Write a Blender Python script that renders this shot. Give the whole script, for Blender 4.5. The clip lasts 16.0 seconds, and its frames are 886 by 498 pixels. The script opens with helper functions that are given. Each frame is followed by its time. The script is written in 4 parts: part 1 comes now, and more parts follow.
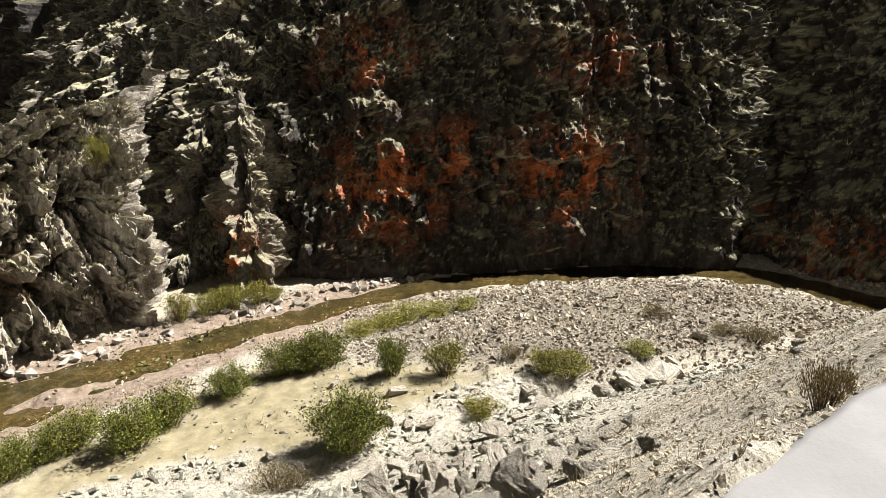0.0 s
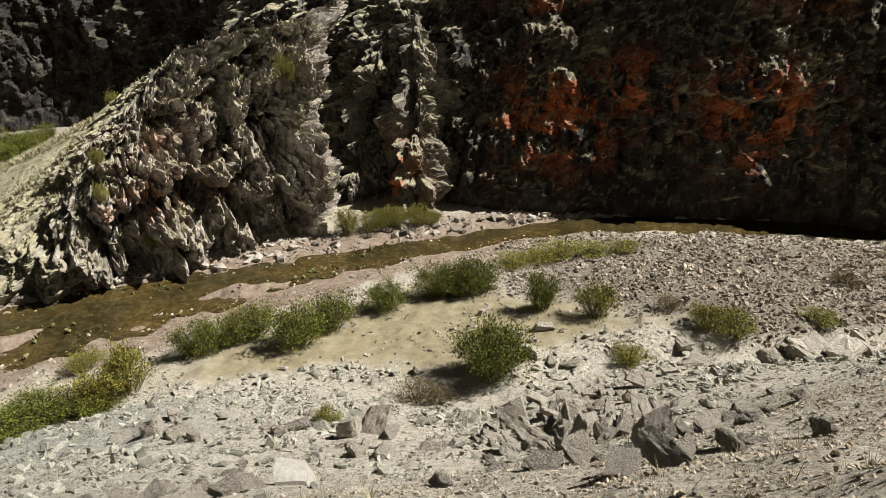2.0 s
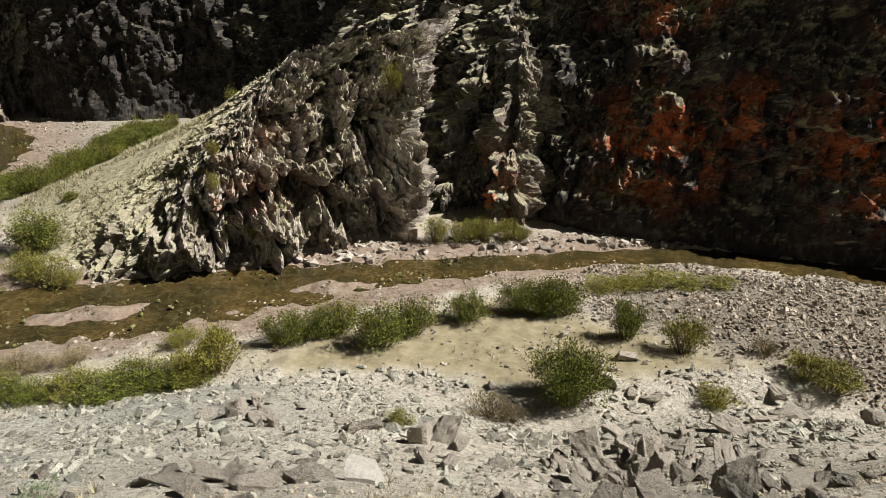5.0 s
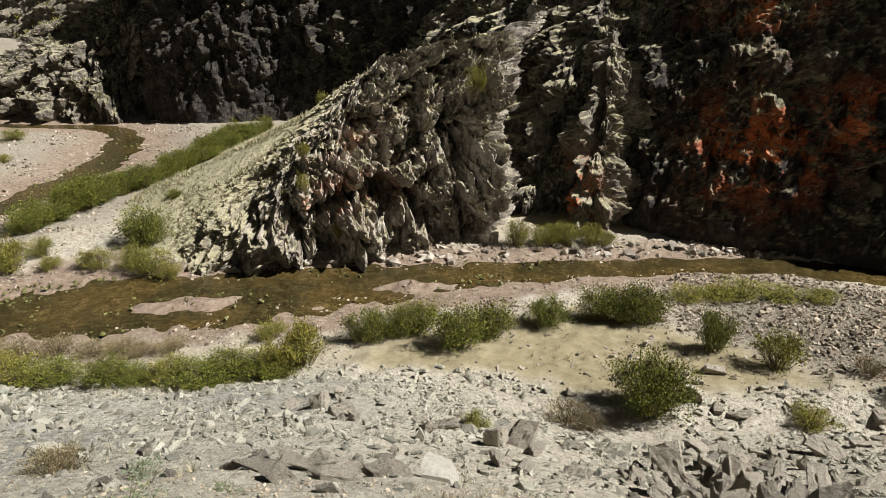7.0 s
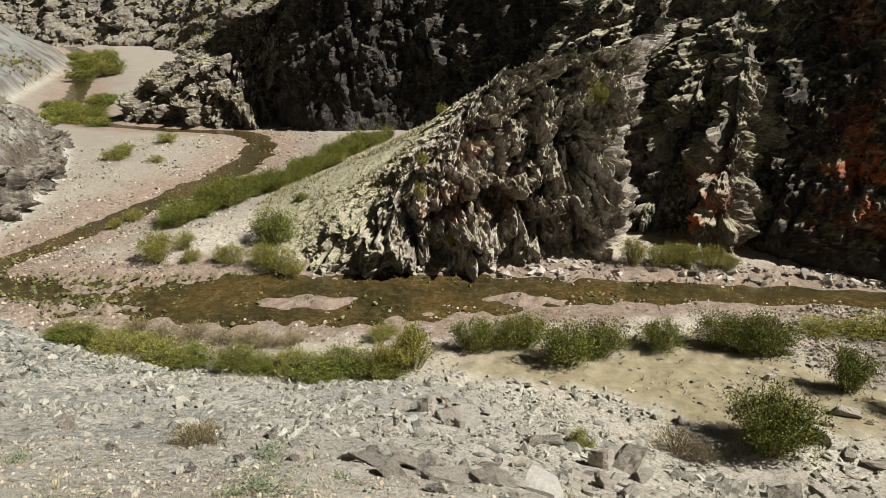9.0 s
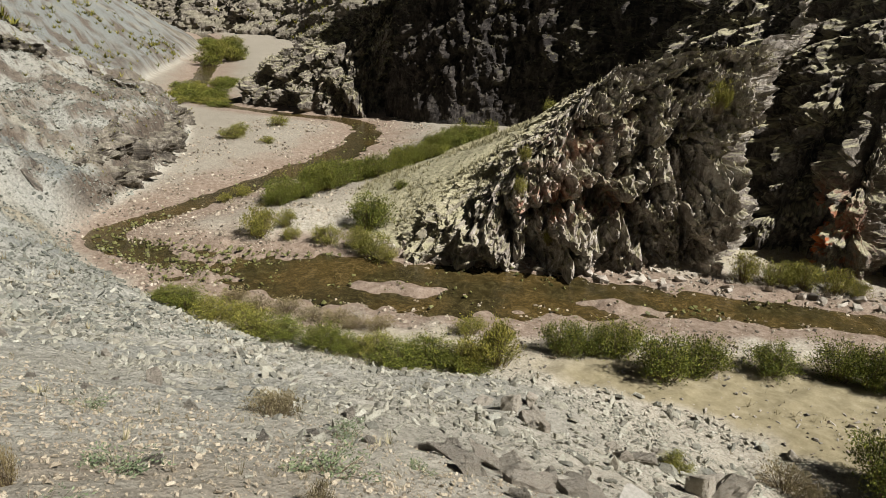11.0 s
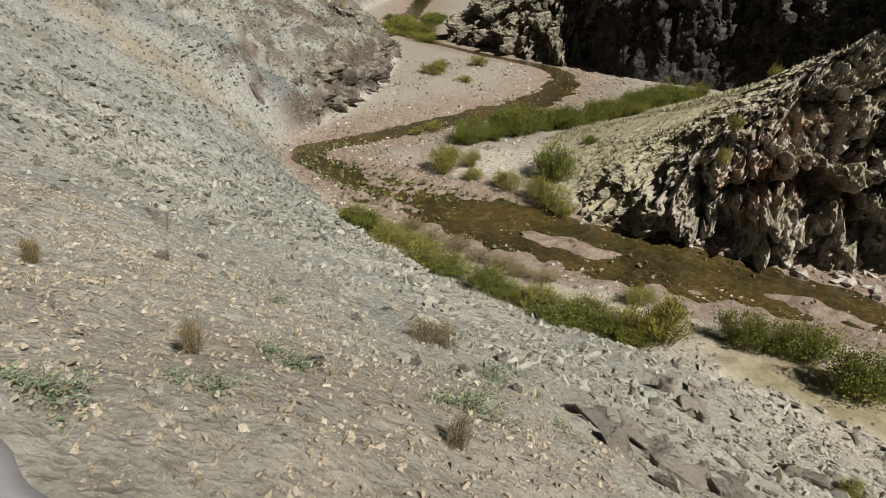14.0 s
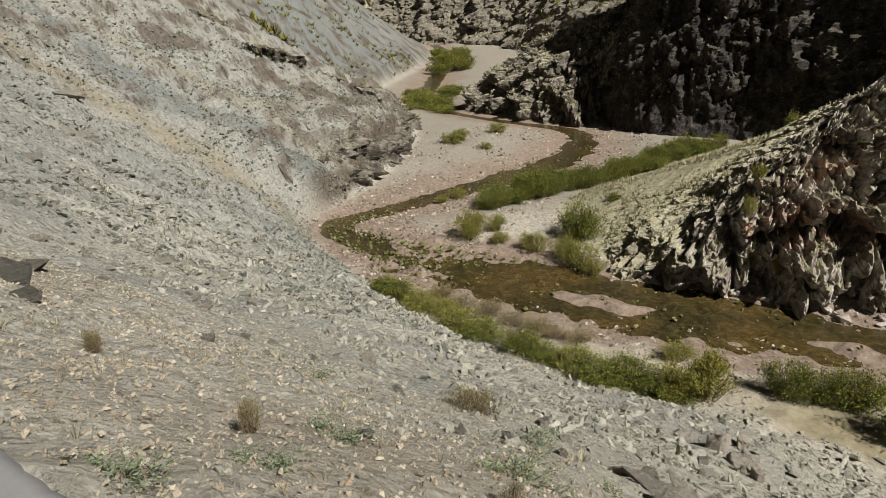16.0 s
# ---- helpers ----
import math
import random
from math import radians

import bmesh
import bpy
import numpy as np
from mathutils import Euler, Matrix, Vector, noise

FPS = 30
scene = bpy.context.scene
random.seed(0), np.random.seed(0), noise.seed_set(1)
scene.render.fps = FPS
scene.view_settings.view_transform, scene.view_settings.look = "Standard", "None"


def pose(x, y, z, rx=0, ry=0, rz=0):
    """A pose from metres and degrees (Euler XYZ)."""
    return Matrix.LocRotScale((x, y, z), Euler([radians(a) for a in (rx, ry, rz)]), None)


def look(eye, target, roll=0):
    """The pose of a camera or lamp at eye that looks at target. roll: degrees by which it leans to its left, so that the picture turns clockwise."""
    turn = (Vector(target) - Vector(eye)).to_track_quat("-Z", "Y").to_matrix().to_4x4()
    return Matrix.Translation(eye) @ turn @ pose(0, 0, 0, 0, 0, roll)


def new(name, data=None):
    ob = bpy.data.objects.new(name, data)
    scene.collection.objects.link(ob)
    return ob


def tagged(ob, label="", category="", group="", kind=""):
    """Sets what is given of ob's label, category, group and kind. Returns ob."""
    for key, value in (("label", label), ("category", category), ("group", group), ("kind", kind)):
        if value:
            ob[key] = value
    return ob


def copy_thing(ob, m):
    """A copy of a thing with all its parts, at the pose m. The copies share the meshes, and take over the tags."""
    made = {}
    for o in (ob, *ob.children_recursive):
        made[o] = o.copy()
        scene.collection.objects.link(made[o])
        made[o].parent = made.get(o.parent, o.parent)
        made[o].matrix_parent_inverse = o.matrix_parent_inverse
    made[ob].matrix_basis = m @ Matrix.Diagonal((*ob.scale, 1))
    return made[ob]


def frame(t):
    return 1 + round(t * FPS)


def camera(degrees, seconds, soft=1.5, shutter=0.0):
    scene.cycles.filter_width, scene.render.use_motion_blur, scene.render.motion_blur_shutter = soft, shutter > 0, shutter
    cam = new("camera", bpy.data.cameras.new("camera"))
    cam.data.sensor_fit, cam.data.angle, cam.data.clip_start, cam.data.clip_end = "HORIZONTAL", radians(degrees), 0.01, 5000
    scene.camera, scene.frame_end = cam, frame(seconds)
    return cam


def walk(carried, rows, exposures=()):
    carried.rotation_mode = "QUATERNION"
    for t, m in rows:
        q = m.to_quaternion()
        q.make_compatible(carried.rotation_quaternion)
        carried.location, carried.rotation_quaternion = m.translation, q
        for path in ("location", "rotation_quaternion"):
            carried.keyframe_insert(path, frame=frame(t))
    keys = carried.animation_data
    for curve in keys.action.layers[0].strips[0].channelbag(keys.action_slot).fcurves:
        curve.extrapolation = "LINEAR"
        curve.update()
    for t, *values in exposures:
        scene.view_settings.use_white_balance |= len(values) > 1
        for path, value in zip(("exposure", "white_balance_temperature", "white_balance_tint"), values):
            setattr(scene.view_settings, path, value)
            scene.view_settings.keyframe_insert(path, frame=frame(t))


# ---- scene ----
# Camera brightness: bright at first, settling as the camera swings away from the glare
EXPOSURES = [(0.0, 1.60), (0.5, 1.30), (1.0, 1.10), (1.5, 0.95), (4.0, 0.92), (9.0, 0.86), (12.5, 0.64), (16.0, 0.50)]
cam = camera(70.18, 16.0, soft=0.5)
walk(cam, [
    (0.0, pose(-0.000, 0.000, 10.000, 73.00, -0.00, -0.00)),
    (0.5, pose(0.002, 0.048, 9.964, 70.17, 0.35, 2.24)),
    (1.0, pose(-0.016, 0.049, 9.957, 67.61, 0.60, 4.97)),
    (1.5, pose(-0.005, 0.175, 9.934, 66.44, 0.51, 10.14)),
    (2.0, pose(-0.005, 0.193, 9.928, 66.86, -0.19, 15.24)),
    (2.5, pose(-0.002, 0.198, 9.931, 66.90, -0.10, 18.17)),
    (3.0, pose(-0.010, 0.199, 9.934, 66.82, -0.98, 18.95)),
    (3.5, pose(-0.015, 0.189, 9.940, 67.23, -1.27, 20.82)),
    (4.0, pose(-0.019, 0.177, 9.946, 67.70, -1.86, 22.89)),
    (6.5, pose(0.002, 0.111, 10.002, 67.56, -1.33, 28.62)),
    (7.0, pose(0.011, 0.092, 10.018, 67.73, -0.92, 31.96)),
    (7.5, pose(0.008, 0.086, 10.018, 68.13, -0.96, 33.87)),
    (8.0, pose(0.020, 0.034, 10.051, 68.09, -2.08, 35.56)),
    (8.5, pose(0.025, -0.028, 10.084, 68.07, -0.77, 38.43)),
    (9.0, pose(0.034, -0.088, 10.114, 68.58, -0.18, 42.32)),
    (11.5, pose(-0.374, 0.193, 9.690, 67.87, -0.19, 54.49)),
    (12.0, pose(-0.377, 0.192, 9.698, 67.18, 1.64, 58.59)),
    (12.5, pose(-0.399, 0.188, 9.683, 65.84, 0.13, 65.96)),
    (13.0, pose(-0.424, 0.197, 9.656, 65.57, -1.80, 71.42)),
    (13.5, pose(-0.435, 0.212, 9.645, 64.30, -3.48, 71.94)),
    (14.0, pose(-0.446, 0.223, 9.636, 63.02, -3.79, 70.06)),
    (14.5, pose(-0.425, 0.193, 9.667, 65.58, -0.82, 72.12)),
    (15.0, pose(-0.377, 0.166, 9.717, 68.04, 1.35, 72.52)),
    (15.5, pose(-0.358, 0.132, 9.730, 68.03, 0.45, 71.65)),
    (16.0, pose(-0.345, 0.117, 9.733, 68.89, 0.30, 70.99)),
], exposures=EXPOSURES)

# ---- sky and sun ----
SUN_AZ, SUN_EL = 68.0, 48.0          # degrees clockwise from +y, and above the horizon
world = bpy.data.worlds.new("sky")
scene.world = world
world.use_nodes = True
sky = world.node_tree.nodes.new("ShaderNodeTexSky")
sky.sky_type, sky.sun_disc = "NISHITA", False
sky.sun_elevation, sky.sun_rotation = radians(SUN_EL), radians(SUN_AZ)
sky.altitude, sky.air_density, sky.dust_density = 3200, 0.05, 0.02
world.node_tree.nodes["Background"].inputs[1].default_value = 0.05
world.node_tree.links.new(sky.outputs[0], world.node_tree.nodes["Background"].inputs[0])
lamp = bpy.data.lights.new("sun", "SUN")
lamp.energy, lamp.angle, lamp.color = 5.0, radians(0.5), (1.0, 0.962, 0.928)
sun = new("sun", lamp)
TO_SUN = Vector((math.sin(radians(SUN_AZ)) * math.cos(radians(SUN_EL)), math.cos(radians(SUN_AZ)) * math.cos(radians(SUN_EL)), math.sin(radians(SUN_EL))))
sun.matrix_world = look(TO_SUN * 100, (0, 0, 0))

# ---- number tools: noise and curves ----
RNG = np.random.RandomState(7)
PERM = np.concatenate([RNG.permutation(256)] * 3)
GRAD = RNG.normal(size=(256, 3))
GRAD /= np.linalg.norm(GRAD, axis=1)[:, None]
CELL = RNG.rand(256, 3)


def perlin(x, y, z=0.0):
    """Gradient noise of arrays, about -0.7 to 0.7."""
    x, y, z = np.broadcast_arrays(np.asarray(x, float), y, z)
    xi, yi, zi = np.floor(x).astype(int), np.floor(y).astype(int), np.floor(z).astype(int)
    fx, fy, fz = x - xi, y - yi, z - zi
    u, v, w = (f * f * f * (f * (f * 6 - 15) + 10) for f in (fx, fy, fz))
    total = 0.0
    for i in (0, 1):
        for j in (0, 1):
            for k in (0, 1):
                g = GRAD[PERM[PERM[PERM[(xi + i) & 255] + ((yi + j) & 255)] + ((zi + k) & 255)]]
                d = g[..., 0] * (fx - i) + g[..., 1] * (fy - j) + g[..., 2] * (fz - k)
                total = total + d * (u if i else 1 - u) * (v if j else 1 - v) * (w if k else 1 - w)
    return total * 1.5


def fbm(x, y, z=0.0, octaves=4, gain=0.5):
    total, a, f = 0.0, 1.0, 1.0
    for n in range(octaves):
        total = total + a * perlin(np.asarray(x) * f + 17.3 * n, np.asarray(y) * f - 9.1 * n, np.asarray(z) * f + 4.7 * n)
        a, f = a * gain, f * 2.03
    return total


def ridged(x, y, z=0.0, octaves=4, gain=0.5):
    total, a, f = 0.0, 1.0, 1.0
    for n in range(octaves):
        total = total + a * (1 - 2.4 * np.abs(perlin(np.asarray(x) * f + 31.7 * n, np.asarray(y) * f + 5.9 * n, np.asarray(z) * f - 8.3 * n)))
        a, f = a * gain, f * 2.1
    return total


def facets(x, y, z, tilt=0.6):
    """Broken planes: for each cell of a 3D cell pattern a plane of its own height and tilt."""
    x, y, z = np.broadcast_arrays(np.asarray(x, float), y, z)
    xi, yi, zi = np.floor(x).astype(int), np.floor(y).astype(int), np.floor(z).astype(int)
    best, value = np.full(x.shape, 9.0), np.zeros(x.shape)
    for i in (-1, 0, 1):
        for j in (-1, 0, 1):
            for k in (-1, 0, 1):
                h = PERM[PERM[PERM[(xi + i) & 255] + ((yi + j) & 255)] + ((zi + k) & 255)]
                c, g = CELL[h], GRAD[PERM[h + 3]]
                ex, ey, ez = xi + i + c[..., 0] - x, yi + j + c[..., 1] - y, zi + k + c[..., 2] - z
                d = ex ** 2 + ey ** 2 + ez ** 2
                near = d < best
                plane = CELL[PERM[h + 7], 1] - 0.5 + tilt * (g[..., 0] * ex + g[..., 1] * ey + g[..., 2] * ez)
                best, value = np.where(near, d, best), np.where(near, plane, value)
    return value


def smooth(a, b, x):
    k = np.clip((np.asarray(x, float) - a) / (b - a), 0, 1)
    return k * k * (3 - 2 * k)


def curve(points, n):
    """A smooth line of n steps through the points, evenly spread by the points' own steps."""
    p = np.array(points, float)
    p = np.vstack([2 * p[0] - p[1], p, 2 * p[-1] - p[-2]])
    u = np.linspace(0, len(points) - 1 - 1e-9, n)
    i = u.astype(int)
    f = (u - i)[:, None]
    a, b, c, d = p[i], p[i + 1], p[i + 2], p[i + 3]
    return 0.5 * (2 * b + (c - a) * f + (2 * a - 5 * b + 4 * c - d) * f ** 2 + (3 * b - a - 3 * c + d) * f ** 3)


def nearest(x, y, line):
    """Distance to a polyline, which side (positive: to its left), how far along (0 to 1), for flat arrays; chunked by segments."""
    x, y = np.asarray(x, float), np.asarray(y, float)
    best, side, along = np.full(x.shape, 1e9), np.zeros(x.shape), np.zeros(x.shape)
    n = len(line) - 1
    for i in range(n):
        ax, ay = line[i][:2]
        dx, dy = line[i + 1][0] - ax, line[i + 1][1] - ay
        k = np.clip(((x - ax) * dx + (y - ay) * dy) / (dx * dx + dy * dy), 0, 1)
        ex, ey = x - ax - k * dx, y - ay - k * dy
        d = np.hypot(ex, ey)
        near = d < best
        best = np.where(near, d, best)
        side = np.where(near, dx * ey - dy * ex, side)
        along = np.where(near, (i + k) / n, along)
    return best, np.sign(side), along


# ---- the lie of the land (metres; the stream's surface is z = 0) ----
STREAM = curve([(30, 6, 1.2), (23, 18, 1.2), (18.6, 24.6, 1.1), (14.2, 28.6, 1.1), (9.5, 29.0, 1.0), (5, 28.4, 0.9), (0.4, 27.4, 0.9), (-3.2, 25.3, 0.7),
                (-5.6, 23.5, 0.8), (-8.7, 20.9, 0.9), (-11.7, 18.1, 1.3), (-15.4, 14.5, 1.9), (-19.0, 10.8, 2.2), (-22.7, 7.5, 1.8),
                (-26.0, 5.2, 1.1), (-28.6, 4.6, 0.8), (-29.9, 6.3, 0.7), (-31.0, 9.2, 0.7), (-33.2, 13.5, 0.9), (-36.4, 20.0, 1.15),
                (-41.5, 25.3, 1.1), (-46.5, 27.0, 0.9), (-52, 24.0, 0.6), (-60, 20.8, 0.6), (-70, 22.0, 0.9), (-95, 32, 1.2), (-130, 46, 1.4), (-190, 60, 1.5)], 150)
TOE = curve([(40, -4), (26, 14), (15.1, 19.8), (9.2, 18.2), (4.3, 16.4), (0.5, 15.0), (-3.0, 12.6), (-6.5, 12.4), (-10.2, 10.4), (-13.0, 7.6), (-16.7, 5.8), (-21.9, 4.4),
             (-27.2, 3.3), (-29.6, 3.9), (-33.0, 6.6), (-38.5, 10.4), (-45.0, 13.4), (-51.5, 15.0), (-63, 14.8), (-75, 18.0), (-100, 30), (-128, 42), (-190, 52)], 130)
ROAD_Z = 8.4


def road_rim(s):
    """How far out the road's edge lies, along the road."""
    return 0.865 + 0.105 * smooth(-1.2, 1.2, s) + (0.02 + 0.05 * smooth(-1.5, 0.5, s)) * perlin(np.asarray(s) * 0.8, 0.3, 1.0)


def stream_gap(x, y):
    """Distance outside the stream's banks (negative inside)."""
    d, _, a = nearest(x, y, STREAM)
    w = np.interp(a, np.linspace(0, 1, len(STREAM)), STREAM[:, 2])
    return d - w * (1 + 0.4 * perlin(np.asarray(x) * 0.55, np.asarray(y) * 0.55, 2.0) + 0.3 * perlin(np.asarray(x) * 1.5, np.asarray(y) * 1.5, 6.0))


def stony_side(x, y):
    """Where the terrace turns from sand to cobbles, towards the bend."""
    return smooth(-0.8, 0.8, y - 17.4 + 0.35 * x + 0.9 * perlin(x * 0.5, y * 0.5, 19.0))


def land(x, y, detail=True):
    """Height of the ground, with masks for the kinds of ground."""
    x, y = np.asarray(x, float), np.asarray(y, float)
    d, s = -0.6 * x + 0.8 * y, 0.8 * x + 0.6 * y            # away from the road, and along it
    wob = 1.0 - road_rim(s)
    gap = stream_gap(x, y)
    b, side, along = nearest(x, y, TOE)
    b = np.where(side > 0, b, -b)                           # positive up the hillside
    rough = fbm(x * 0.45, y * 0.45, 0.0, 4)
    # valley floor: banks, bars and a terrace
    right = smooth(-7, 3, x)
    floor = np.clip(gap * (0.11 + 0.03 * right), -0.22, 0.55 + 0.75 * right) + 0.07 * rough * smooth(-0.4, 1.5, gap)
    for cx, cy, rx, ry, up in ((-17.4, 11.9, 3.2, 0.68, 0.33), (-11.9, 17.1, 1.5, 0.34, 0.30)):
        u, v = (x - cx) * 0.73 + (y - cy) * 0.68, (x - cx) * 0.68 - (y - cy) * 0.73
        v = v + 0.3 * perlin(x * 0.6, y * 0.6, 12.0) + 0.22 * fbm(x * 1.7, y * 1.7, 4.0, 3) + 0.04 * u * u / rx
        floor = floor + up * np.exp(-(np.abs(u / rx) ** 1.1 + np.abs(v / ry) ** 1.6) ** 1.6) * (1 + 0.3 * perlin(x * 1.5, y * 1.5, 13.0))
    riffle = np.exp(-(((x + 23.5) / 2.6) ** 2 + ((y - 7.6) / 2.4) ** 2))
    floor = floor + riffle * (0.16 + 0.30 * fbm(x * 1.3, y * 1.3, 5.0, 2))
    # hillside above its toe
    steep = 0.64 + 0.06 * perlin(x * 0.05, y * 0.05, 3.0)
    slope = b * steep + 0.55 * smooth(-18, -30, x) * ridged(x * 0.22 + 0.1 * y, y * 0.10, 2.0, 4) * 0.6 * smooth(0, 2, b)
    bench_mix = smooth(-19, -10, s)                         # where the road's shelf is cut into the hillside
    a = np.maximum(d - 1.0 + wob, 0.0)
    k = np.clip(b / np.maximum(a + b, 0.05), 0, 1)
    sag = 1.0 + 0.22 * smooth(-4, 6, s)
    shelf = ROAD_Z * (k ** sag) * np.where(b > 0, 1, 0)
    behind = np.maximum(-d - 4.0, 0) * 0.8
    shelf = np.where(d - 1.0 + wob < 0, ROAD_Z + behind, shelf)
    up = slope * (1 - bench_mix) + shelf * bench_mix
    up = np.where(up > 20, 20 + (up - 20) * 0.6, up)
    up = up + 1.3 * smooth(0.25, 1.1, b) * (1 - smooth(2.5, 10, b)) * smooth(-29.0, -31.5, x) * smooth(-60, -50, x) * (0.8 + 0.9 * perlin(x * 0.28, y * 0.28, 8.0))
    hill = smooth(-0.3, 1.2, b)
    z = np.where(b > -0.3, floor * (1 - hill) + (np.maximum(up, 0) + np.minimum(floor, 0.55) * (1 - smooth(0.5, 6, b))) * hill, floor)
    road = (1 - smooth(-0.05, 0.05, d - 1.0 + wob)) * smooth(-14, -11, s) * smooth(-5, -4, d)
    if detail:
        z = z + (1 - road) * (0.05 * fbm(x * 1.6, y * 1.6, 1.0, 3) * smooth(-0.2, 1.0, gap) + 0.16 * rough * smooth(0, 3, b)
                            + smooth(-12, -22, x) * smooth(0.4, 2.0, b) * (0.20 * (ridged(x * 0.8 + 0.3 * y, y * 0.5, 0.0, 4, 0.6) - 0.8) + 0.12 * fbm(x * 2.0, y * 2.0, 3.0, 2)))
    return z, dict(gap=gap, b=b, road=road, s=s, d=d, along=along)

# ---- materials ----
class Mat:
    """A node material: m.tex(...) and so on return sockets."""

    def __init__(self, name, rough=0.9, spec=0.3):
        self.mat = bpy.data.materials.new(name)
        self.mat.use_nodes = True
        self.t = self.mat.node_tree
        self.out = self.t.nodes["Principled BSDF"]
        self.out.inputs["Roughness"].default_value = rough
        self.out.inputs["Specular IOR Level"].default_value = spec
        self.co = self.t.nodes.new("ShaderNodeTexCoord").outputs["Object"]

    def put(self, socket, value):
        if isinstance(value, bpy.types.NodeSocket):
            self.t.links.new(value, socket)
        else:
            socket.default_value = value

    def scaled(self, sx, sy, sz):
        n = self.t.nodes.new("ShaderNodeMapping")
        self.put(n.inputs["Vector"], self.co)
        n.inputs["Scale"].default_value = (sx, sy, sz)
        return n.outputs[0]

    def noise(self, scale, detail=4.0, rough=0.6, co=None, distort=0.0):
        n = self.t.nodes.new("ShaderNodeTexNoise")
        self.put(n.inputs["Vector"], co or self.co)
        n.inputs["Scale"].default_value, n.inputs["Detail"].default_value = scale, detail
        n.inputs["Roughness"].default_value, n.inputs["Distortion"].default_value = rough, distort
        return n.outputs[0]

    def voronoi(self, scale, out="Distance", feature="F1", co=None):
        n = self.t.nodes.new("ShaderNodeTexVoronoi")
        n.feature = feature
        self.put(n.inputs["Vector"], co or self.co)
        n.inputs["Scale"].default_value = scale
        return n.outputs[out]

    def attr(self, name):
        n = self.t.nodes.new("ShaderNodeAttribute")
        n.attribute_name = name
        return n.outputs["Fac"]

    def random(self, island=False):
        if island:
            return self.t.nodes.new("ShaderNodeNewGeometry").outputs["Random Per Island"]
        return self.t.nodes.new("ShaderNodeObjectInfo").outputs["Random"]

    def ramp(self, fac, *stops):
        n = self.t.nodes.new("ShaderNodeValToRGB")
        self.put(n.inputs[0], fac)
        while len(n.color_ramp.elements) < len(stops):
            n.color_ramp.elements.new(0.5)
        for e, (p, c) in zip(n.color_ramp.elements, stops):
            e.position, e.color = p, (*c, 1) if isinstance(c, tuple) else (c, c, c, 1)
        return n.outputs[0]

    def mix(self, fac, a, b, mode="MIX"):
        n = self.t.nodes.new("ShaderNodeMix")
        n.data_type, n.blend_type = "RGBA", mode
        self.put(n.inputs[0], fac)
        for i, v in ((6, a), (7, b)):
            self.put(n.inputs[i], (*v, 1) if isinstance(v, tuple) else v)
        return n.outputs[2]

    def calc(self, op, a, b=0.0, c=0.0):
        n = self.t.nodes.new("ShaderNodeMath")
        n.operation = op
        for i, v in enumerate((a, b, c)):
            self.put(n.inputs[i], v)
        return n.outputs[0]

    def colour(self, value):
        self.put(self.out.inputs["Base Color"], (*value, 1) if isinstance(value, tuple) else value)
        return self

    def bump(self, height, strength=0.5, distance=0.05):
        n = self.t.nodes.new("ShaderNodeBump")
        n.inputs["Strength"].default_value, n.inputs["Distance"].default_value = strength, distance
        self.put(n.inputs["Height"], height)
        last = self.out.inputs["Normal"].links
        if last:
            self.put(n.inputs["Normal"], last[0].from_socket)
        self.put(self.out.inputs["Normal"], n.outputs[0])
        return self


